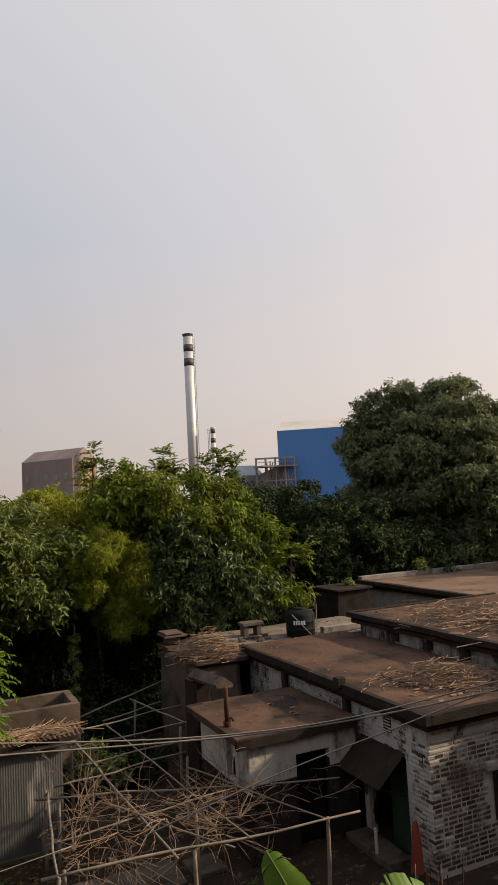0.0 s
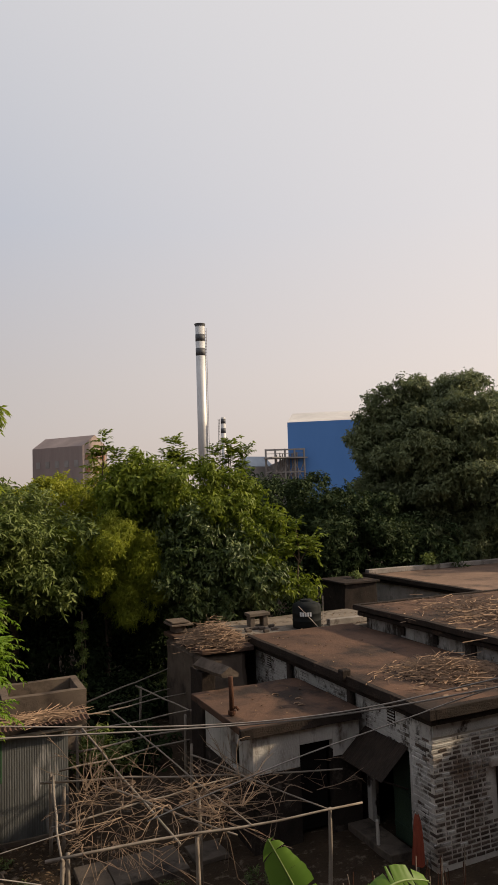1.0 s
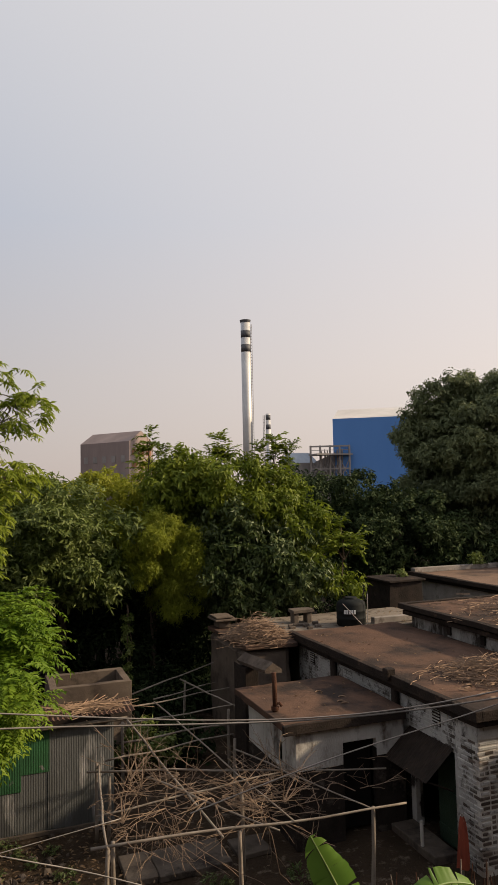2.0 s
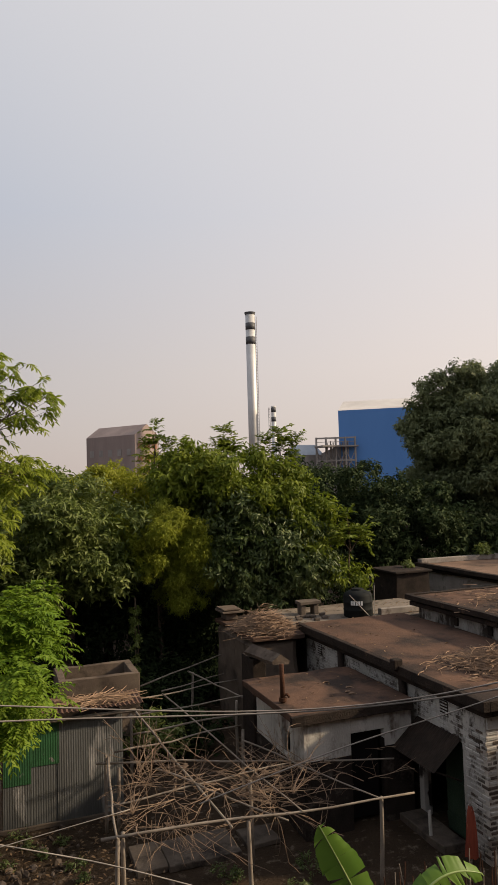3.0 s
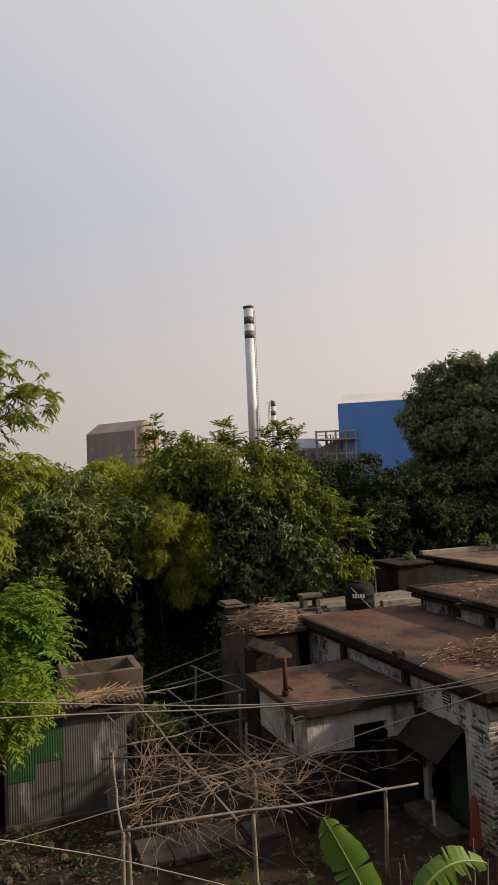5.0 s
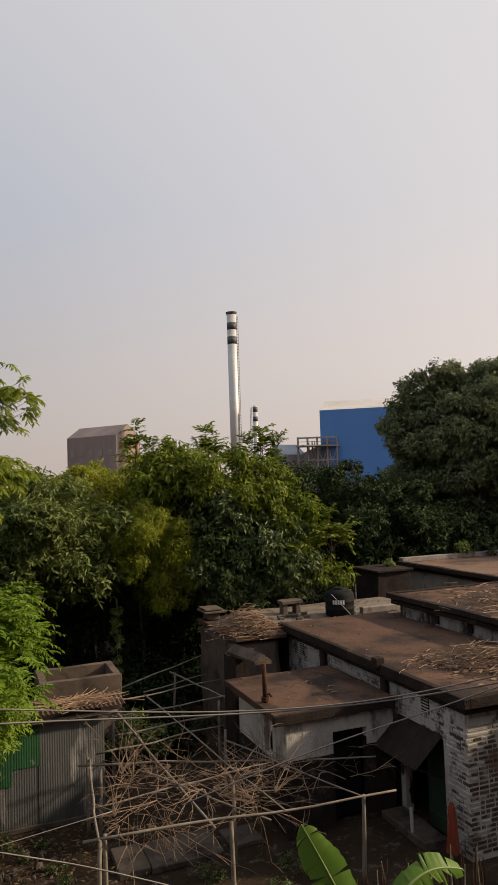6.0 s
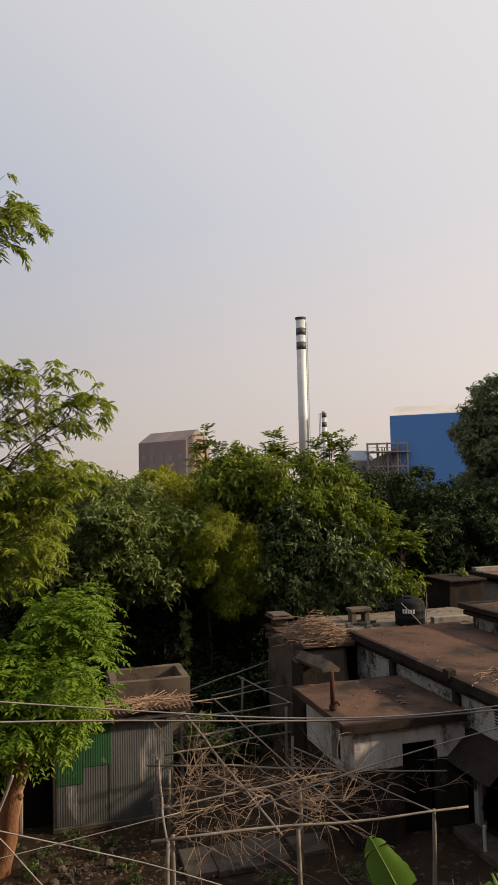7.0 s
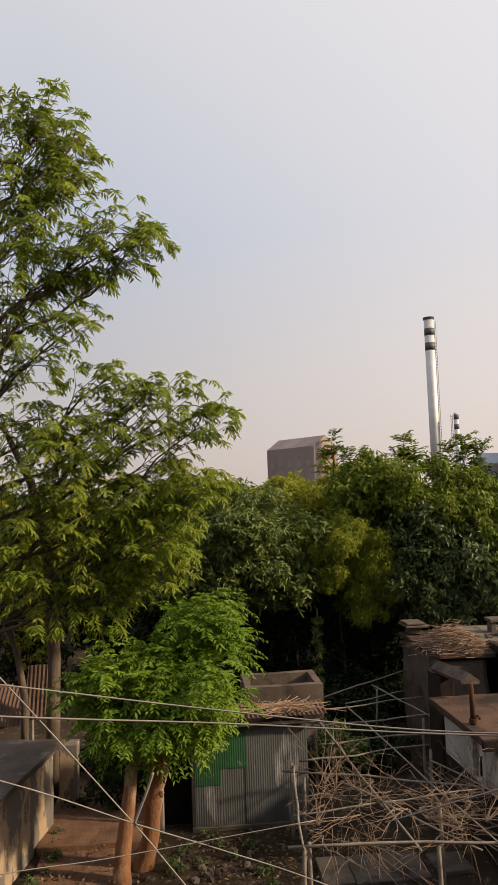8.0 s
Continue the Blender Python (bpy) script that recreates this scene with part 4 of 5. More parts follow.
def tall_tree():
    t = thing("tree", (-5.4, 17.2, 0), "tall spreading tree with sparse drooping compound leaves", "tree")
    stem = wobbly((-5.5, 17.3, -0.1), (-4.9, 16.6, 13.5), 14, 0.5, 4.4)
    part("trunk", tube(bmesh.new(), stem, [0.27 - 0.016 * i for i in range(15)], 10), GREY_BARK, t, smooth=True)
    part("trunk", tube(bmesh.new(), wobbly((-5.3, 16.4, -0.1), (-4.4, 16.4, 6.2), 7, 0.35, 1.4), [0.17 - 0.012 * i for i in range(8)], 8), GREY_BARK, t, smooth=True)
    part("trunk", tube(bmesh.new(), [Vector(p) for p in ((-3.15, 18.2, -0.1), (-3.12, 18.0, 1.5), (-3.06, 17.9, 3.4), (-3.10, 17.8, 5.0), (-3.2, 17.7, 6.1), (-3.5, 17.5, 7.6), (-4.1, 17.2, 9.0))], [0.19, 0.165, 0.15, 0.14, 0.125, 0.10, 0.06], 9), GREY_BARK, t, smooth=True)
    part("trunk", tube(bmesh.new(), [Vector(p) for p in ((-3.75, 17.9, -0.1), (-3.7, 17.6, 2.6), (-3.85, 17.55, 3.6), (-4.1, 17.5, 4.4), (-4.2, 17.5, 5.4))], [0.10, 0.09, 0.08, 0.07, 0.05], 7), GREY_BARK, t, smooth=True)
    for k, (p, q) in enumerate((((-3.1, 17.8, 5.2), (-1.2, 16.2, 5.6)), ((-3.1, 17.8, 4.2), (-1.4, 16.4, 4.9)), ((-3.2, 17.7, 6.0), (-0.6, 16.0, 7.1)))):
        part("limb", tube(bmesh.new(), wobbly(p, q, 7, 0.25, 50 + k), [0.06 - 0.006 * i for i in range(8)], 6), GREY_BARK, t, smooth=True)
    rng = random.Random(33)
    tw = bmesh.new()
    cs, ax = [], []
    for x, y, z, r, h in TALL:
        c = Vector((x, y, z))
        k = min(13, max(4, int(14 * (z - 0.5 * (x + 5.2) - 0.4) / 13.5)))
        lr = 0.05 + 0.012 * r
        path = wobbly(stem[k], c + Vector((0.3 * r, 0, 0.1)), 9, 0.45, x * 3 + z)
        part("limb", tube(bmesh.new(), path, [lr * (1 - 0.095 * i) for i in range(10)], 7), GREY_BARK, t, smooth=True)
        for _ in range(int((12 if 9.7 < z < 11.6 else 23) * r)):
            d = Vector((rng.gauss(0.15, 1), rng.gauss(0, 1), rng.gauss(0.1, 0.9))).normalized() * r * rng.uniform(0.5, 1.12)
            d.z *= h * 1.1
            q = path[rng.randint(4, 9)]
            twig = wobbly(q, c + d, 5, 0.22, rng.random() * 20, rng.uniform(-0.12, 0.02))
            tube(tw, twig, [0.016, 0.013, 0.011, 0.009, 0.007, 0.004], 4, False)
            for i in (2, 3, 4, 5, 5, 5):
                o = (twig[i] - twig[i - 1]).normalized()
                cs.append(twig[i])
                ax.append(o + Vector((rng.gauss(0, 0.55), rng.gauss(0, 0.55), rng.gauss(0.1, 0.4))))
    tagged(part("twigwork", tw, GREY_BARK, t), kind="stuff")
    a = np.array(ax)
    v, f = fronds(np.array(cs), a / np.linalg.norm(a, axis=1)[:, None], 5, 0.26, 0.19, 0.05, 0.75, np.random.default_rng(34))
    mesh_np("crown", v, f, LEAF_TALL, t)


tall_tree()
tree("broadleaf tree with pale glints put into its leaf colour", (2.6, 26.2, 0), (2.6, 25.6, 3.2), [(3.0, 23.8, 5.5, 1.5, 0.85), (2.3, 23.8, 4.75, 1.2, 0.8), (1.0, 24.2, 5.2, 1.7, 0.9), (3.6, 23.8, 4.5, 0.8, 0.8), (2.2, 24.2, 6.5, 1.2, 0.7), (0.6, 24.0, 4.4, 1.1, 0.8), (3.5, 23.7, 3.95, 0.55, 0.7)], LEAF_BROAD, GREY_BARK, 0.2, 24, 9, 0.24, 0.075, 0.25, 41, rough_edge=0.8)
tree("slim leafy vine climbing a bare stem", (4.45, 23.5, 0), (4.45, 23.5, 3.4), [(4.45, 23.5, 2.9, 0.13, 3.2), (4.43, 23.5, 2.1, 0.12, 3.5), (4.46, 23.5, 1.3, 0.12, 3.5)], LEAF_BROAD, GREY_BARK, 0.02, 420, 5, 0.10, 0.055, 0.4, 45, category="vine")
tree("feathery olive bamboo clump", (5.9, 26.4, 0), (5.9, 25.6, 3.4), [(5.7, 23.6, 5.35, 1.2, 0.9), (6.5, 23.6, 5.0, 0.9, 0.9), (6.35, 23.6, 4.1, 0.85, 0.9), (5.85, 23.6, 3.5, 0.6, 1.0), (4.9, 23.8, 5.3, 0.8, 0.9), (6.9, 23.6, 4.7, 0.5, 0.9), (5.2, 23.7, 4.4, 0.8, 0.9)], LEAF_BAMBOO, GREY_BARK, 0.12, 110, 8, 0.15, 0.03, 0.7, 43, rough_edge=0.6)
# leaf colour darkened for the crown's shaded lower half
tree("dense dark tree with long glossy drooping leaves", (9.0, 25.6, 0), (9.0, 25.2, 3.0), [(8.3, 23.4, 4.7, 1.3, 0.9), (9.7, 22.9, 4.4, 1.3, 0.9), (8.1, 23.5, 5.7, 1.1, 0.9), (10.5, 22.6, 3.9, 0.8, 0.8), (7.9, 23.4, 3.6, 0.7, 0.9), (9.2, 23.1, 5.4, 1.1, 0.9), (9.0, 22.9, 3.5, 0.9, 0.8)], LEAF_GLOSSY, GREY_BARK, 0.22, 30, 9, 0.21, 0.075, 0.6, 47, rough_edge=0.6)
tree("sunlit yellow-green tree behind the annex", (8.6, 26.8, 0), (8.6, 26.0, 3.6), [(6.6, 24.3, 7.4, 1.05, 0.8), (7.9, 24.2, 7.2, 1.1, 0.8), (9.3, 23.6, 7.0, 1.15, 0.8), (8.0, 23.7, 6.8, 0.9, 0.8), (9.9, 23.1, 6.1, 1.1, 0.8), (10.55, 23.0, 5.1, 0.9, 0.8), (11.2, 22.5, 3.95, 0.6, 0.6), (11.9, 22.2, 3.7, 0.4, 0.5), (7.4, 24.4, 6.3, 1.2, 0.8), (6.0, 24.6, 6.8, 0.9, 0.8), (8.7, 24.4, 7.9, 0.5, 0.9), (6.7, 24.4, 8.0, 0.5, 0.9)], LEAF_MID, GREY_BARK, 0.2, 26, 8, 0.24, 0.085, 0.4, 49, rough_edge=0.8)
tree("yellow-green hedge tree with a spreading top", (4.5, 29.4, 0), (4.5, 29.2, 3.5), [(4.07, 28.7, 6.85, 1.6, 0.7), (6.2, 28.3, 7.0, 1.6, 0.7), (1.9, 28.9, 6.7, 1.6, 0.7), (-0.4, 29.0, 6.4, 2.0, 0.8), (4.2, 28.2, 5.6, 2.0, 0.8), (6.8, 28.3, 6.0, 1.8, 0.8), (0.5, 28.4, 4.6, 2.0, 0.8)], LEAF_OLIVE, GREY_BARK, 0.2, 26, 7, 0.18, 0.065, 0.4, 53, rough_edge=0.6)
tree("olive leafy tree behind the tall tree", (-5.0, 29.4, 0), (-5.0, 29.2, 3.0), [(-4.4, 28.7, 5.6, 2.5, 0.9), (-7.5, 28.5, 5.5, 2.6, 0.9), (-2.0, 28.8, 4.4, 2.0, 0.9), (-6.0, 27.6, 3.5, 2.2, 0.9)], LEAF_OLIVE, GREY_BARK, 0.25, 18, 7, 0.2, 0.09, 0.3, 59)
tree("dark dense tree beside the far roofs", (16.5, 30.6, 0), (16.5, 30.2, 2.6), [(14.9, 30.5, 6.3, 1.7, 0.9), (17.0, 29.4, 5.6, 1.9, 0.9), (18.6, 29.0, 5.0, 1.9, 0.9), (15.6, 29.6, 4.3, 1.9, 0.9), (20.0, 29.5, 4.3, 1.8, 0.9), (13.0, 30.8, 5.0, 1.8, 0.9)], LEAF_DARK, GREY_BARK, 0.25, 22, 7, 0.2, 0.1, 0.2, 61, rough_edge=0.6)


def layered_lobes(centre, seed):
    """Drooping pads of foliage on a rounded crown, smaller towards its outline."""
    rng = random.Random(seed)
    c = Vector(centre)
    across, away = Vector((0.78, -0.62, 0)), Vector((0.62, 0.78, 0))
    out = []
    for k in range(58):
        u = k / 57
        h = 1.0 - 1.55 * u
        a = 2.39996 * k
        w = math.sqrt(max(0.05, 1 - h * h))
        r = rng.uniform(0.95, 1.5) * (0.75 if h > 0.75 else 1.0)
        p = c + across * (3.7 * w * math.cos(a)) + away * (3.0 * w * math.sin(a)) + Vector((0, 0, 3.75 * h + rng.gauss(0, 0.3)))
        out.append((p.x, p.y, p.z, r * 0.92, 0.42))
    out += [(c.x - 1.75, c.y + 0.3, c.z + 3.9, 0.85, 0.5), (c.x - 2.9, c.y + 0.9, c.z + 3.4, 0.8, 0.5), (c.x - 3.6, c.y + 1.3, c.z + 2.5, 0.8, 0.5), (c.x - 3.9, c.y + 1.5, c.z + 1.6, 0.8, 0.45)]
    return out + [(c.x, c.y, c.z - 0.8, 2.3, 0.9), (c.x + 2.2, c.y - 1.8, c.z - 3.0, 2.5, 0.9), (c.x - 1.6, c.y + 1.2, c.z - 3.0, 2.5, 0.9), (c.x + 0.2, c.y - 0.5, c.z - 4.4, 2.5, 0.9)]


tree("big rounded dark-green tree with layered drooping foliage", (25.0, 32.0, 0), (25.0, 31.8, 5.0), layered_lobes((25.5, 30.9, 8.6), 68), LEAF_BIG, GREY_BARK, 0.4, 24, 8, 0.24, 0.09, 0.5, 67, rough_edge=0.7)


def sapling(x, y, z, crowns, seed):
    t = thing("sapling", (x, y, 0), "slender sapling with feathery leaves above the hedge", "sapling", "saplings over the hedge")
    part("trunk", tube(bmesh.new(), wobbly((x, y + 0.3, -0.1), (x, y, z), 8, 0.25, seed), [0.06 - 0.0055 * i for i in range(9)], 6), GREY_BARK, t, smooth=True)
    rng = random.Random(seed)
    cs, ax = [], []
    for dx, dz, n in crowns:
        tip = Vector((x + dx, y, z + dz))
        part("limb", tube(bmesh.new(), wobbly((x, y, z - 0.9), tip, 4, 0.1, seed + dx), [0.022, 0.018, 0.014, 0.01, 0.006], 5), GREY_BARK, t, smooth=True)
        for k in range(n):
            a = rng.uniform(0, 6.28)
            cs.append(tip - Vector((0, 0, rng.uniform(-0.1, 0.7))))
            ax.append(Vector((math.cos(a), math.sin(a), rng.uniform(0.4, 3.0))))
    a = np.array(ax)
    v, f = fronds(np.array(cs), a / np.linalg.norm(a, axis=1)[:, None], 7, 0.5, 0.19, 0.075, 0.3, np.random.default_rng(seed))
    mesh_np("crown", v, f, LEAF_MID, t)


sapling(5.66, 25.2, 9.0, ((-0.1, 0.2, 20), (0.45, -0.3, 18), (-0.4, -0.45, 16)), 301)
sapling(8.03, 24.6, 8.75, ((0.0, 0.25, 28), (0.3, -0.3, 26), (-0.3, -0.4, 24)), 303)
sapling(11.7, 22.05, 5.5, ((-0.1, 0.35, 22), (0.5, -0.1, 20), (-0.45, -0.1, 18)), 307)
sapling(9.9, 23.9, 8.55, ((0.1, 0.3, 28), (-0.5, -0.1, 26), (0.6, 0.05, 26)), 305)

for sx, sy, sz, sr, lab in ((3.95, 18.3, 0.0, 0.55, "leafy green shrub beside the cistern"), (20.7, 26.55, 3.56, 0.2, "small sapling growing on the far parapet"), (14.9, 23.6, 3.69, 0.07, "small weed growing on the outbuilding roof")):
    tree(lab, (sx, sy, sz), (sx, sy, sz + sr * 1.1), [(sx, sy, sz + sr * 1.5, sr, 0.8), (sx + sr * 0.7, sy, sz + sr * 1.0, sr * 0.7, 0.8), (sx - sr * 0.6, sy - 0.1, sz + sr * 1.1, sr * 0.7, 0.8)], LEAF_BROAD, GREY_BARK, 0.02, 60, 6, 0.13, 0.06, 0.2, int(sx * 10), category="shrub")


def far_woods():
    rng = random.Random(71)
    lobes = []
    for k in range(80):
        d, a = rng.uniform(36, 60), radians(rng.uniform(-20, 58))
        lobes.append((d * math.sin(a), d * math.cos(a), rng.uniform(3.0, 5.9), rng.uniform(1.8, 2.6), 0.9))
    v, f = foliage(lobes, 8, 6, 0.3, 0.12, 0.3, 73)
    tagged(mesh_np("far_woods", v, f, LEAF_DARK, None), "dark mixed wood filling the distance", "woods", kind="stuff")


far_woods()


# added leaf filler, near-black so the gaps read as deep shade
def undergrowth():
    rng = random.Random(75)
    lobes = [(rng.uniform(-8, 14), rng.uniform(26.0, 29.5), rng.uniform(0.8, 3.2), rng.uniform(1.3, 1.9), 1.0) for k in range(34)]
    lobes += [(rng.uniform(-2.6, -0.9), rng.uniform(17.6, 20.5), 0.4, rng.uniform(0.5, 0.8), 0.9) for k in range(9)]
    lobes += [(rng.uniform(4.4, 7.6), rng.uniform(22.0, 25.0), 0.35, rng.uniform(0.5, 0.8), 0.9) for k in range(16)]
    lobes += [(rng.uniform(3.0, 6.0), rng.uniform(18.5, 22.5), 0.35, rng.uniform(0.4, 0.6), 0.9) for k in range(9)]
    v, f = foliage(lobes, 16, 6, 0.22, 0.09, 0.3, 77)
    tagged(mesh_np("undergrowth", v, f, LEAF_SHADED_COPY, None), "blackened leaves filling the shaded gaps beneath the trees", "undergrowth", kind="stuff")


undergrowth()


# ---- works on the skyline ----
def ring_box(a, b, depth):
    """Corners of a long block whose near face runs from a to b, its depth away from the eye."""
    a, b = Vector((*a, 0)), Vector((*b, 0))
    n = Vector((-(b - a).y, (b - a).x, 0)).normalized()
    n = n if n.dot(a) > 0 else -n
    return [a, b, b + n * depth, a + n * depth]


def gabled(name_wall, a, b, depth, eave, ridge, wall, roof, parent):
    q = ring_box(a, b, depth)
    bm = bmesh.new()
    lo, hi = [bm.verts.new((p.x, p.y, 0)) for p in q], [bm.verts.new((p.x, p.y, eave)) for p in q]
    for k in range(4):
        bm.faces.new((lo[k], lo[(k + 1) % 4], hi[(k + 1) % 4], hi[k]))
    part(name_wall, bm, wall, parent)
    bm = bmesh.new()
    m0, m1 = (q[0] + q[3]) / 2, (q[1] + q[2]) / 2
    o = 0.4
    t0, t1 = bm.verts.new((m0.x, m0.y, ridge)), bm.verts.new((m1.x, m1.y, ridge))
    e = [bm.verts.new((p.x, p.y, eave + 0.01)) for p in q]
    for f in ((e[0], e[1], t1, t0), (e[2], e[3], t0, t1), (e[1], e[2], t1), (e[3], e[0], t0)):
        bm.faces.new(f)
    part("roof", bm, roof, parent)
    return q


def works():
    b = thing("factory_hall", (78, 128, 0), "tall blue sheet-clad factory hall with a pale curved roof", "factory")
    gabled("wall", (68.9, 133.2), (90, 119.5), 26, 22.0, 25.3, BLUE, PALE_ROOF, b)
    for k in (0.18, 0.42):
        x, y = 68.9 + 21.1 * k + 7.2, 133.2 - 13.7 * k + 11.0
        part("roof_vent", boxes((x - 0.5, x + 0.5, y - 0.5, y + 0.5, 24.3, 24.95), bevel=0.1), GREY_STEEL, b)
    s = thing("factory_shed", (24, 149, 0), "brown clad gable-roofed factory building", "factory")
    gabled("wall", (20.1, 158.7), (28.6, 147.3), 7.6, 18.2, 20.6, BROWN_CLAD, BROWN_CLAD, s)
    fa, fb = Vector((20.1, 158.7, 0)), Vector((28.6, 147.3, 0))
    run = (fb - fa).normalized()
    side = Vector((run.y, -run.x, 0))
    side = side if side.dot(fa) < 0 else -side
    for row in (11.0, 14.6):
        for k in range(5):
            c = fa.lerp(fb, 0.12 + 0.19 * k) + side * 0.03
            bm = boxes((-0.55, 0.55, -0.05, 0.05, -0.7, 0.7), bevel=0.0)
            bm.transform(Matrix.Translation(c + Vector((0, 0, row))) @ Matrix.Rotation(math.atan2(run.y, run.x), 4, "Z"))
            part("window", bm, GREY_STEEL, s)
    for row in (10.5, 13.2, 15.9):
        for k in range(3):
            c = fb + (-side) * (1.5 + 2.3 * k) + run * 0.03
            bm = boxes((-0.7, 0.7, -0.05, 0.05, -0.6, 0.6), bevel=0.0)
            bm.transform(Matrix.Translation(c + Vector((0, 0, row))) @ Matrix.Rotation(math.atan2(side.y, side.x), 4, "Z"))
            part("window", bm, ORANGE_CLAD, s, "orange-brown shutter")
    e = thing("chimney_stack", (52.5, 140.5, 0), "tall silver steel chimney stack with two dark bands", "chimney")
    c = (52.5, 140.5)
    part("shaft", tube(bmesh.new(), [(*c, 0), (*c, 43.2)], 1.0, 24), STEEL, e, smooth=True)
    for z0, z1 in ((39.9, 41.4), (36.8, 38.4)):
        part("band", tube(bmesh.new(), [(*c, z0), (*c, z1)], 1.02, 24), BAND, e, "dark painted band", smooth=True)
    part("rim", tube(bmesh.new(), [(*c, 43.2), (*c, 43.7)], [1.05, 1.2], 24), BAND, e)
    d = Vector((c[1], -c[0], 0)).normalized()
    for k in (1.05, 1.35):
        p = Vector((*c, 0)) + d * k
        part("ladder_rail", tube(bmesh.new(), [p, p + Vector((0, 0, 42.8))], 0.05, 4), GREY_STEEL, e)
    p = Vector((*c, 0)) + d * 1.2
    for k in range(48):
        q = p + Vector((0, 0, 12 + k * 0.64))
        part("rung", tube(bmesh.new(), [q - d * 0.15, q + d * 0.15], 0.045, 3), GREY_STEEL, e)
    e2 = thing("chimney_stack", (56.6, 138.9, 0), "short steel chimney stack with dark bands", "chimney")
    part("shaft", tube(bmesh.new(), [(56.6, 138.9, 0), (56.6, 138.9, 23.5)], 0.5, 16), STEEL, e2, smooth=True)
    for z in (22.2, 20.2, 18.2):
        part("band", tube(bmesh.new(), [(56.6, 138.9, z), (56.6, 138.9, z + 1.0)], 0.52, 16), BAND, e2, smooth=True)
    for k in (0.75, 1.05):
        q = Vector((56.6, 138.9, 0)) - d * k
        part("ladder_rail", tube(bmesh.new(), [q, q + Vector((0, 0, 23.2))], 0.05, 4), GREY_STEEL, e2)
    for k in range(18):
        q = Vector((56.6, 138.9, 13 + k * 0.58)) - d * 0.9
        part("rung", tube(bmesh.new(), [q - d * 0.15, q + d * 0.15], 0.045, 3), GREY_STEEL, e2)
    g = thing("factory_roof", (62, 137, 0), "low grey-blue gabled works roof", "factory")
    gabled("wall", (61.2, 135.6), (67.0, 136.6), 6.5, 12.9, 15.2, GREY_STEEL, GREY_BLUE, g)
    t = thing("steel_tower", (68.5, 133.5, 0), "open rusty grey steel tower beside the hall", "steel frame")
    a, bb = Vector((64.0, 134.0, 0)), Vector((71.2, 130.5, 0))
    for k in range(5):
        p = a.lerp(bb, k / 4)
        part("post", tube(bmesh.new(), [p, p + Vector((0, 0, 16.4))], 0.22, 4), GREY_STEEL, t)
    for z in (9.0, 11.5, 14.4, 16.2):
        part("beam", tube(bmesh.new(), [a + Vector((0, 0, z)), bb + Vector((0, 0, z))], 0.22, 4), GREY_STEEL, t)
    for k in range(4):
        p, q2 = a.lerp(bb, k / 4), a.lerp(bb, (k + 1) / 4)
        part("brace", tube(bmesh.new(), [p + Vector((0, 0, 9)), q2 + Vector((0, 0, 13.7))], 0.09, 4), GREY_STEEL, t)
    rng = random.Random(311)
    for k in range(18):
        p = a.lerp(bb, rng.uniform(0.25, 0.85)) + Vector((0.6, 1.2, 0))
        lean = Vector((rng.gauss(0, 0.5), 0, 0))
        part("pipe", tube(bmesh.new(), [p, p + lean + Vector((0, 0, rng.uniform(14.0, 16.2)))], rng.uniform(0.09, 0.16), 5), PIPE, t)
    for k in range(4):
        p, q2 = a.lerp(bb, k / 4), a.lerp(bb, (k + 1) / 4)
        part("brace", tube(bmesh.new(), [q2 + Vector((0, 0, 9)), p + Vector((0, 0, 13.7))], 0.09, 4), PIPE, t)
        part("rail", tube(bmesh.new(), [p + Vector((0, 0, 15.4)), q2 + Vector((0, 0, 15.4))], 0.07, 4), PIPE, t)
    part("platform", boxes((63.6, 71.8, 130.2, 134.2, 14.3, 14.6), bevel=0.0), GREY_STEEL, t)
    g = thing("conveyor_gallery", (68, 135, 0), "sloping grey sheet-clad conveyor gallery", "conveyor")
    bm = bmesh.new()
    lo = [bm.verts.new(p) for p in ((60.5, 139.5, 0), (71.5, 134.0, 0), (72.3, 135.6, 0), (61.3, 141.1, 0))]
    hi = [bm.verts.new(p) for p in ((60.5, 139.5, 10.5), (71.5, 134.0, 15.6), (72.3, 135.6, 15.6), (61.3, 141.1, 10.5))]
    for k in range(4):
        bm.faces.new((lo[k], lo[(k + 1) % 4], hi[(k + 1) % 4], hi[k]))
    bm.faces.new(hi)
    part("cladding", bm, GREY_STEEL, g)
    f = thing("mast", (-1.5, 150, 0), "thin grey mast on the skyline", "mast")
    part("pole", tube(bmesh.new(), [(-1.5, 150, 0), (-1.5, 150, 31)], 0.5, 8), GREY_STEEL, f)


works()


# ---- cables ----
def cable(points, r, label):
    bm = bmesh.new()
    pts = [Vector(p) for p in points]
    fine = []
    for i in range(len(pts) - 1):
        p0, p1, p2, p3 = pts[max(i - 1, 0)], pts[i], pts[i + 1], pts[min(i + 2, len(pts) - 1)]
        for k in range(6):
            u = k / 6
            fine.append(0.5 * ((2 * p1) + (p2 - p0) * u + (2 * p0 - 5 * p1 + 4 * p2 - p3) * u * u + (3 * p1 - p0 - 3 * p2 + p3) * u ** 3))
    fine.append(pts[-1])
    tube(bm, fine, r, 6)
    return tagged(part("cable", bm, CABLE, smooth=True), label, "cable")


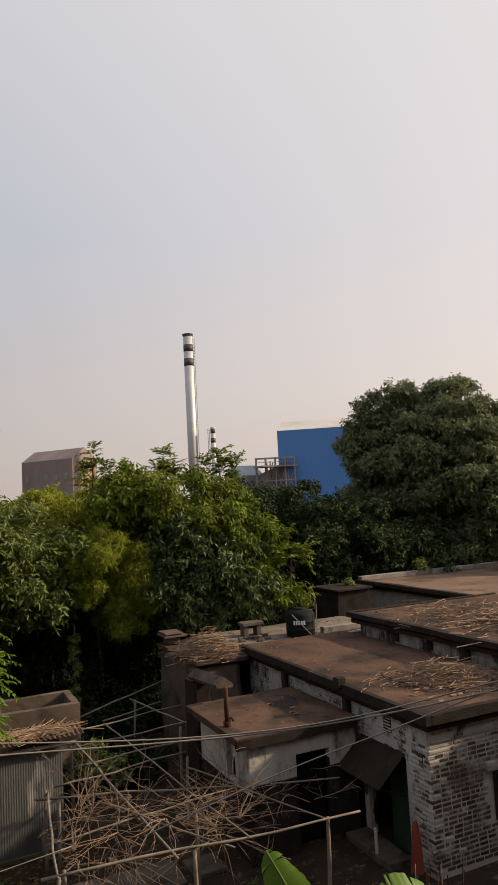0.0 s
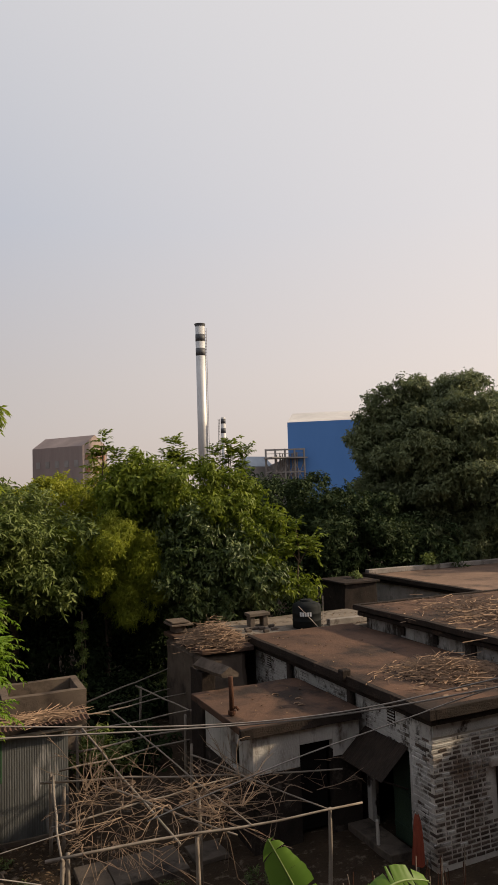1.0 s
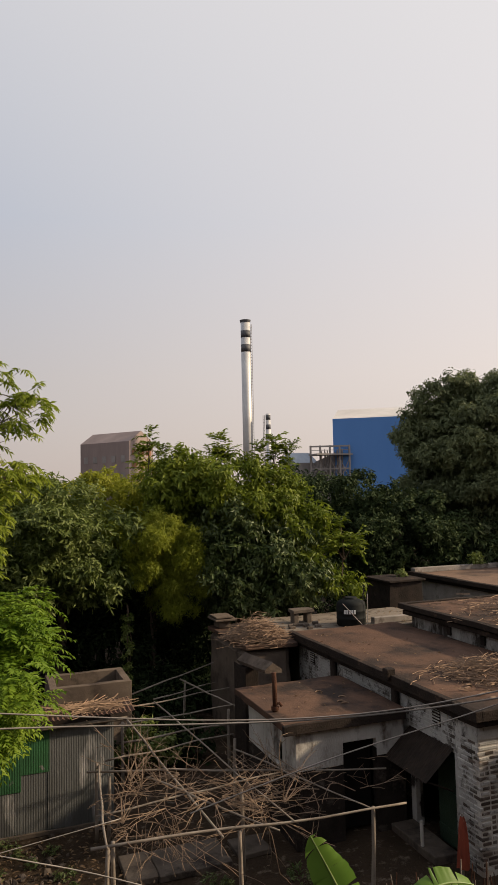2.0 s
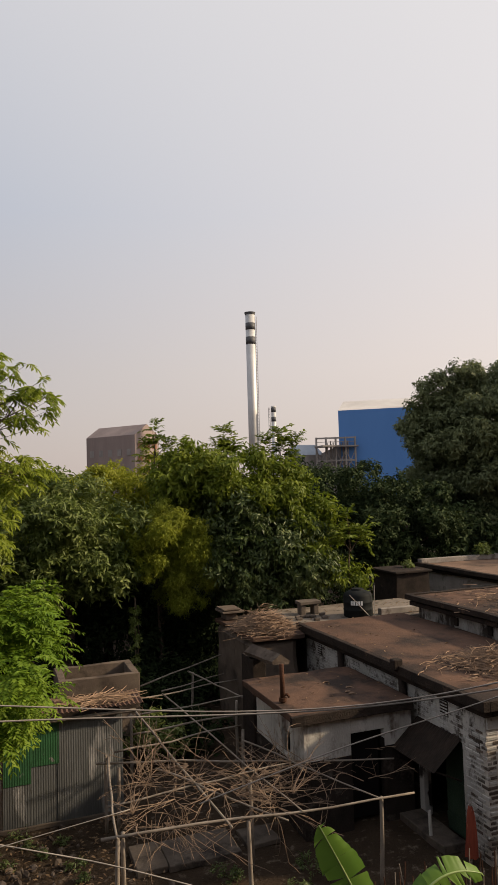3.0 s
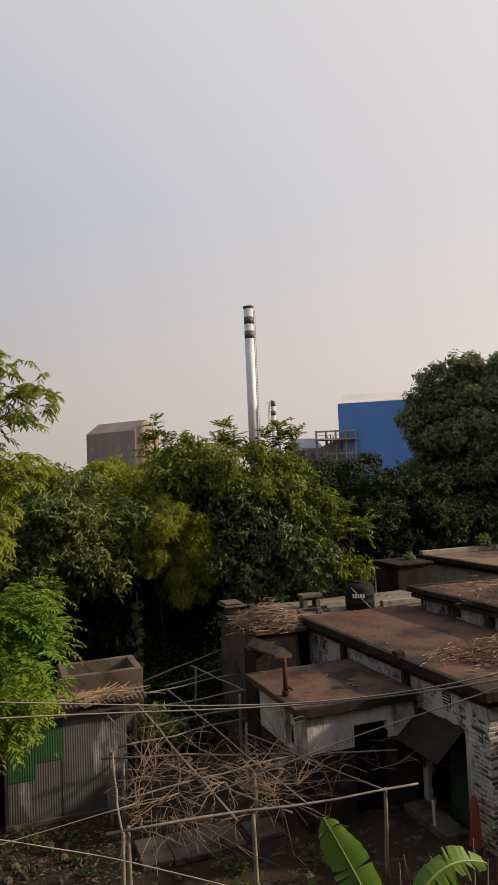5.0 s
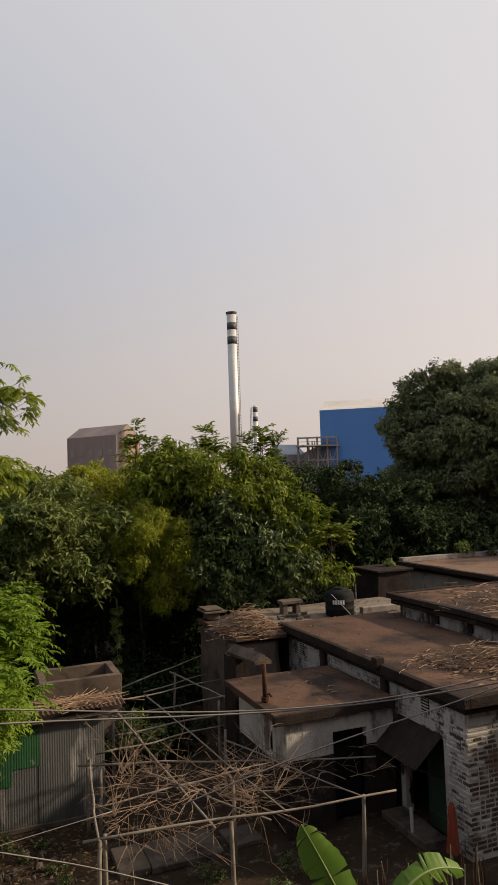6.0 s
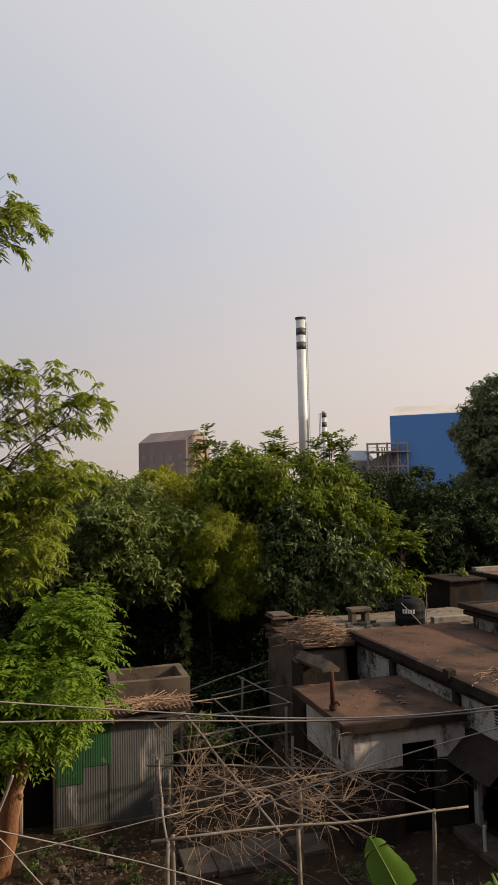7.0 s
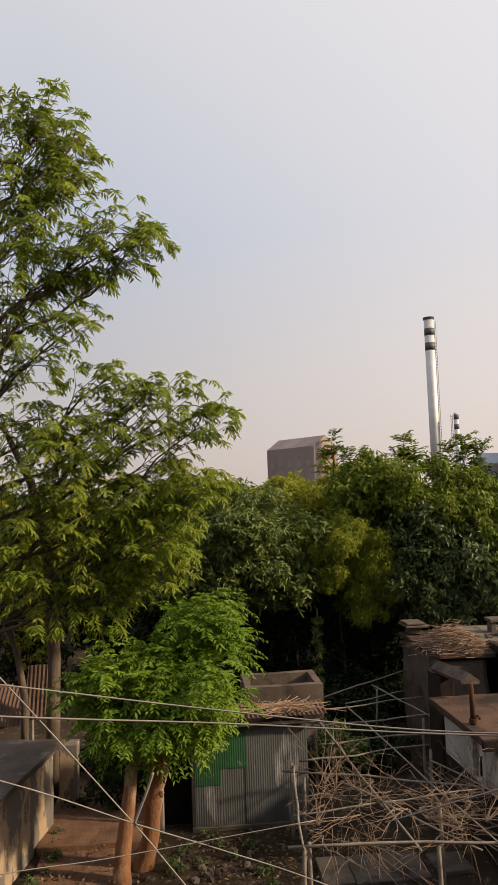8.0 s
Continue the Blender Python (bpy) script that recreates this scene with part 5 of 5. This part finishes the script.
cable([(-4.3, 5.2, 6.3), (-1.41, 5.83, 5.64), (0.16, 6.0, 5.32), (1.92, 5.69, 5.13), (3.08, 5.15, 5.21), (4.09, 4.39, 5.52), (5.6, 3.0, 6.1)], 0.007, "slack grey overhead cable across the yard")
cable([(-4.3, 5.2, 5.9), (-1.41, 5.83, 5.4), (0.35, 5.99, 5.19), (2.09, 5.62, 5.11), (3.08, 5.15, 5.19), (4.08, 4.4, 5.45), (5.6, 3.0, 6.0)], 0.008, "thick grey overhead cable across the yard")
cable([(1.6, 5.8, 4.4), (2.65, 5.38, 4.81), (3.45, 4.91, 5.14), (4.08, 4.39, 5.46), (5.2, 3.3, 6.0)], 0.0055, "thin overhead cable rising over the yard")
cable([(-2.6, 5.5, 7.2), (-1.41, 5.83, 5.7), (-0.4, 5.99, 4.45), (0.0, 6.0, 3.94), (1.6, 5.95, 1.95), (3.1, 5.9, -0.05)], 0.006, "tight stay wire running down to the yard")
cable([(-3.2, 5.3, 5.7), (-1.41, 5.83, 4.92), (-0.4, 5.985, 4.46), (0.32, 5.99, 4.19), (1.04, 5.91, 3.94), (2.5, 5.6, 3.4)], 0.006, "thin cable knotted to the stay wire")
cable([(-3.0, 5.4, 4.25), (-1.41, 5.83, 4.23), (-0.57, 5.97, 4.22), (1.05, 5.91, 4.41)], 0.004, "thin slack line over the yard")


cable([(-0.4, 5.985, 4.46), (-0.36, 5.98, 4.56), (-0.30, 5.97, 4.70), (-0.245, 5.96, 4.85)], 0.011, "short frayed rope end tied to the stay wire")


# ---- banana plant ----
def banana():
    t = thing("banana_plant", (3.4, 6.3, 0), "banana plant with torn arching green leaves", "plant")
    part("stem", tube(bmesh.new(), wobbly((3.4, 6.2, -0.1), (3.4, 6.1, 2.6), 5, 0.05, 2), [0.14, 0.13, 0.12, 0.11, 0.09, 0.06], 10), BANANA_RIB, t, smooth=True)
    rng = random.Random(12)
    for base, tip, lift, wd in (((3.5, 6.1, 2.42), (2.86, 6.22, 3.80), 0.06, 0.20), ((3.5, 6.15, 2.52), (4.60, 6.15, 2.98), 0.34, 0.15), ((3.4, 6.0, 2.5), (3.2, 5.3, 2.8), 0.3, 0.2)):
        a, b = Vector(base), Vector(tip)
        n = 44
        side = (b - a).cross(Vector((-0.45, -0.8, 0.4))).normalized()
        pts = [a.lerp(b, i / n) + Vector((0, 0, lift * math.sin(math.pi * min(1, i / n * 0.85 + 0.08)))) for i in range(n + 1)]
        bm = bmesh.new()
        out = Vector((-0.45, -0.8, 0.4)).normalized()
        for sgn in (-1, 1):
            i = 3
            while i < n:
                j = min(n, i + rng.choice((2, 3, 4, 7, 9)))
                sag, cut = rng.uniform(-0.07, 0.03), rng.uniform(0.004, 0.028)
                prev = None
                for q in range(i, j + 1):
                    u = q / n
                    w = wd * math.sin(math.pi * min(0.985, max(0.03, (u - 0.06) / 0.97))) ** 0.55 * rng.uniform(0.94, 1.0)
                    lean = (b - a).normalized() * ((cut if q == i else -cut if q == j else 0.0) + 0.10 * w)
                    row = [bm.verts.new(pts[q] + side * sgn * 0.006 + out * 0.004)]
                    for e in (0.25, 0.5, 0.75, 1.0):
                        wave = 0.007 * math.sin(q * 2.4)
                        row.append(bm.verts.new(pts[q] + side * sgn * w * e + lean * e - out * (w * 0.35 * e * e - wave * e) + Vector((0, 0, sag * e * e))))
                    if prev:
                        for e in range(4):
                            bm.faces.new((prev[e], row[e], row[e + 1], prev[e + 1]))
                    prev = row
                i = j
        leaf = part("leaf", bm, BANANA, t, smooth=True)
        part("rib", tube(bmesh.new(), pts, [0.018 * (1 - 0.8 * i / n) + 0.002 for i in range(n + 1)], 6), BANANA_RIB, leaf, smooth=True)


banana()


def cloth():
    t = thing("cloth", (8.0, 10.95, 0), "faded red cloth draped over a stick by the wall", "cloth")
    part("stick", tube(bmesh.new(), [(8.05, 11.05, -0.05), (8.1, 11.08, 1.15)], 0.02, 6), POLE, t)
    bm = bmesh.new()
    rings = []
    for j in range(9):
        z = 1.12 - j * 0.11
        r = 0.03 + 0.085 * (j / 8) ** 0.6
        rings.append([bm.verts.new((8.08 + r * (1 + 0.25 * math.sin(3 * k + j * 0.3)) * math.cos(2 * math.pi * k / 14), 11.06 + r * (1 + 0.25 * math.sin(4 * k)) * math.sin(2 * math.pi * k / 14), z)) for k in range(14)])
    for a, b in zip(rings, rings[1:]):
        for k in range(14):
            bm.faces.new((a[k], a[(k + 1) % 14], b[(k + 1) % 14], b[k]))
    part("cloth", bm, CLOTH, t, smooth=True)


cloth()


# ---- stalks on the roofs ----
def roof_straw(box, z, n, seed, length, label, heap=0.12, r=0.010):
    rng = random.Random(seed)
    v, f = sticks(n, rng, box, length, r, lambda x, y: z, heap, 0.2)
    tagged(raw("straw_pile", v, f, STRAW), label, "straw", kind="stuff")


roof_straw((9.4, 11.2, 11.7, 13.6), 3.01, 130, 85, (0.4, 1.0), "long thick dry stalks heaped on the brown roof", 0.22, 0.007)
roof_straw((9.1, 11.4, 11.5, 13.8), 3.005, 1300, 81, (0.12, 0.75), "heap of dry stalks on the brown roof", 0.16, 0.0065)
roof_straw((12.0, 16.8, 11.8, 17.8), 3.585, 1100, 83, (0.12, 0.7), "dry stalks and husks strewn over the upper roof", 0.12, 0.010)
roof_straw((12.3, 16.0, 12.2, 17.2), 3.59, 190, 87, (0.3, 0.9), "thick pale stalks on the upper roof", 0.18, 0.015)


# ---- bricks of the front wall ----
def brick_wall():
    rng = random.Random(91)
    meshes, washed = [], []
    for k in range(8):
        L, D, H = 0.195 + rng.uniform(-0.012, 0.012), 0.06, 0.060 + rng.uniform(-0.004, 0.004)
        bm = boxes((-L / 2, L / 2, -D, 0, -H / 2, H / 2), bevel=0.009)
        for v in bm.verts:
            v.co += noise.noise_vector(v.co * 9 + Vector((k * 3.1, 0, 0))) * 0.006
        m = bpy.data.meshes.new("brick")
        bm.to_mesh(m)
        bm.free()
        w = m.copy()
        m.materials.append(PAINTED_BRICK)
        w.materials.append(BRICKWASH)
        meshes.append(m)
        washed.append(w)
    front = [c for c in house.children if c.name.startswith("wall.")][0] if any(c.name.startswith("wall.") for c in house.children) else house
    o = origin(front)
    pitch = 0.088
    half = bpy.data.meshes.new("brick")
    bm = boxes((-0.044, 0.044, -0.06, 0, -0.030, 0.030), bevel=0.009)
    bm.to_mesh(half)
    bm.free()
    half.materials.append(PAINTED_BRICK)
    for j in range(1, 27):
        z = 0.05 + j * pitch
        x = 8.455
        while x < 10.1:
            short = rng.random() < 0.4
            ln = 0.105 if short else 0.212
            cx = x + ln / 2
            x += ln + 0.013
            if 9.72 < cx < 11.0 and 0.7 < z < 1.88:
                continue
            white = rng.random() < (0.85 if z > 2.2 else 0.0) + (0.5 if cx < 8.75 else 0.08)
            b = new("brick", half if short and not white else (washed if white else meshes)[rng.randrange(8)])
            b.parent = front
            b.location = Vector((cx, 11.0 + rng.uniform(-0.004, 0.004) + 0.05, z)) - o
            b.rotation_euler = (0, rng.uniform(-0.012, 0.012), rng.uniform(-0.02, 0.02))
        for i in range(3):
            y = 11.08 + i * 0.222 + (0.11 if j % 2 == 0 else 0.0)
            if y > 11.54:
                continue
            b = new("brick", (washed if rng.random() < 0.7 else meshes)[rng.randrange(8)])
            b.parent = front
            b.location = Vector((8.45 + rng.uniform(-0.004, 0.004) + 0.05, y, z)) - o
            b.rotation_euler = (0, 0, radians(-90))


brick_wall()


# ---- yard litter ----
def litter():
    rng = random.Random(97)
    shapes = []
    for k in range(6):
        bm = bmesh.new()
        bmesh.ops.create_icosphere(bm, subdivisions=1, radius=0.06)
        for v in bm.verts:
            v.co = v.co * (1 + 0.5 * noise.noise(v.co * 14 + Vector((k * 5, 0, 0))))
            v.co.z *= 0.6
        m = bpy.data.meshes.new("stone")
        bm.to_mesh(m)
        bm.free()
        m.materials.append(RUBBLE)
        shapes.append(m)
    heap = thing("rubble", (1.0, 14.6, 0), "scatter of broken brick and stone in the yard", "rubble")
    for k in range(140):
        x, y = rng.gauss(0.9, 1.0), rng.gauss(14.4, 0.7)
        b = new("stone", shapes[rng.randrange(6)])
        b.parent = heap
        b.location = Vector((x, y, 0.03 + 0.05 * noise.noise(Vector((x, y, 0)) * 0.6))) - heap.location
        b.rotation_euler = (rng.random() * 6, rng.random() * 6, rng.random() * 6)
        k = rng.choice((0.25, 0.3, 0.4, 0.5, 0.7, 1.5))
        b.scale = (k, k, k)
    lobes = [(rng.gauss(0.3, 0.8), rng.gauss(14.7, 0.6), 0.05, rng.uniform(0.07, 0.15), 0.8) for k in range(12)] + [(rng.uniform(2.6, 6.0), rng.uniform(10.2, 12.5), 0.08, rng.uniform(0.08, 0.22), 0.8) for k in range(20)] + [(-2.75 + rng.gauss(0, 0.08), rng.uniform(13, 16.5), 0.06, 0.08, 0.8) for k in range(16)]
    v, f = foliage(lobes, 60, 5, 0.08, 0.03, 0.1, 101)
    tagged(mesh_np("weeds", v, f, LEAF_GLOSSY, None), "low green weeds along walls and rubble", "weeds", kind="stuff")
    for k in range(9):
        x, y = rng.uniform(8.9, 10.8), rng.uniform(11.2, 12.6)
        t = thing("husk", (x, y, 3.02), "pale dry husk on the brown roof", "husk", "husks on the roof")
        part("husk", boxes((x - 0.07, x + 0.07, y - 0.035, y + 0.035, 3.005, 3.035), bevel=0.012, jitter=0.09), STRAW, t)


litter()


def fallen_leaves():
    rng = np.random.default_rng(103)
    c = []
    for x0, x1, y0, y1, z, n in ((8.3, 11.6, 10.9, 18.8, 3.012, 70), (5.7, 8.2, 13.3, 15.9, 2.46, 30), (11.8, 17.2, 11, 18.3, 3.595, 120), (8.3, 13.3, 19.1, 21.7, 2.925, 110), (0.2, 3.0, 13.0, 15.6, 0.06, 260), (-2.8, -1.2, 13.0, 17.0, 0.12, 160)):
        c.append(np.stack([rng.uniform(x0, x1, n), rng.uniform(y0, y1, n), np.full(n, z) + rng.uniform(0, 0.015, n)], 1))
    c = np.concatenate(c)
    a = np.tile(np.array([[0, 0, 1.0]]), (len(c), 1)) + rng.normal(size=c.shape) * 0.15
    v, f = blades(c, a, 1, 0.10, 0.045, 0.0, rng, 0.25)
    tagged(mesh_np("fallen_leaves", v, f, LEAF_DRY, None), "dry brown leaves fallen on roofs and yard", "leaves", kind="stuff")


fallen_leaves()


# ---- relief of the whitewashed brickwork ----
def courses(parent, along, start, stop, face, z0, z1, skip, seed, name):
    """Shallow whitewashed bricks on a wall face: along y at x = face, or along x at y = face."""
    rng = random.Random(seed)
    verts, faces = [], []
    z, j = z0, 0
    while z + 0.07 < z1:
        u = start + (0.1 if j % 2 else 0.0)
        while u < stop:
            ln = 0.2 if rng.random() < 0.65 else 0.095
            e = min(u + ln, stop)
            out = rng.uniform(0.001, 0.007)
            if e - u > 0.03 and not any(a < u + ln / 2 < b and c < z < d for a, b, c, d in skip):
                i = len(verts)
                for o in (0.0, -out):
                    g = 0.0 if o == 0.0 else 0.003
                    for p, q in ((u + g, z + g), (e - g, z + g), (e - g, z + 0.07 - g), (u + g, z + 0.07 - g)):
                        verts.append((face + o, p, q) if along == "y" else (p, face + o, q))
                faces += [(i + 4, i + 5, i + 6, i + 7)] + [(i + k, i + (k + 1) % 4, i + 4 + (k + 1) % 4, i + 4 + k) for k in range(4)]
            u = e + 0.010
        z += 0.080
        j += 1
    ob = raw(name, verts, faces, BRICKWASH, parent)
    return tagged(ob, "worn whitewashed brick courses", kind="stuff")


courses(house, "y", 13.25, 18.8, 8.45, 1.77, 2.70, [(13.48, 13.76, 0, 3), (16.35, 16.65, 0, 3), (17.7, 18.1, 2.2, 2.7)], 201, "brickwork")
courses(house, "y", 11.68, 13.2, 8.45, 2.06, 2.70, [(12.05, 12.45, 2.2, 2.7)], 203, "brickwork")


def stick_fence():
    t = thing("stick_fence", (7.2, 10.2, 0), "row of thin dry reddish sticks stuck in the ground", "fence")
    rng = random.Random(109)
    for k in range(34):
        x, y = 5.6 + k * 0.085 + rng.gauss(0, 0.03), 10.2 + rng.gauss(0, 0.06)
        part("stick", tube(bmesh.new(), wobbly((x, y, -0.05), (x + rng.gauss(0, 0.06), y, rng.uniform(0.45, 0.95)), 3, 0.03, k), [0.016, 0.014, 0.011, 0.008], 5), RUST if k % 4 else POLE, t)


stick_fence()
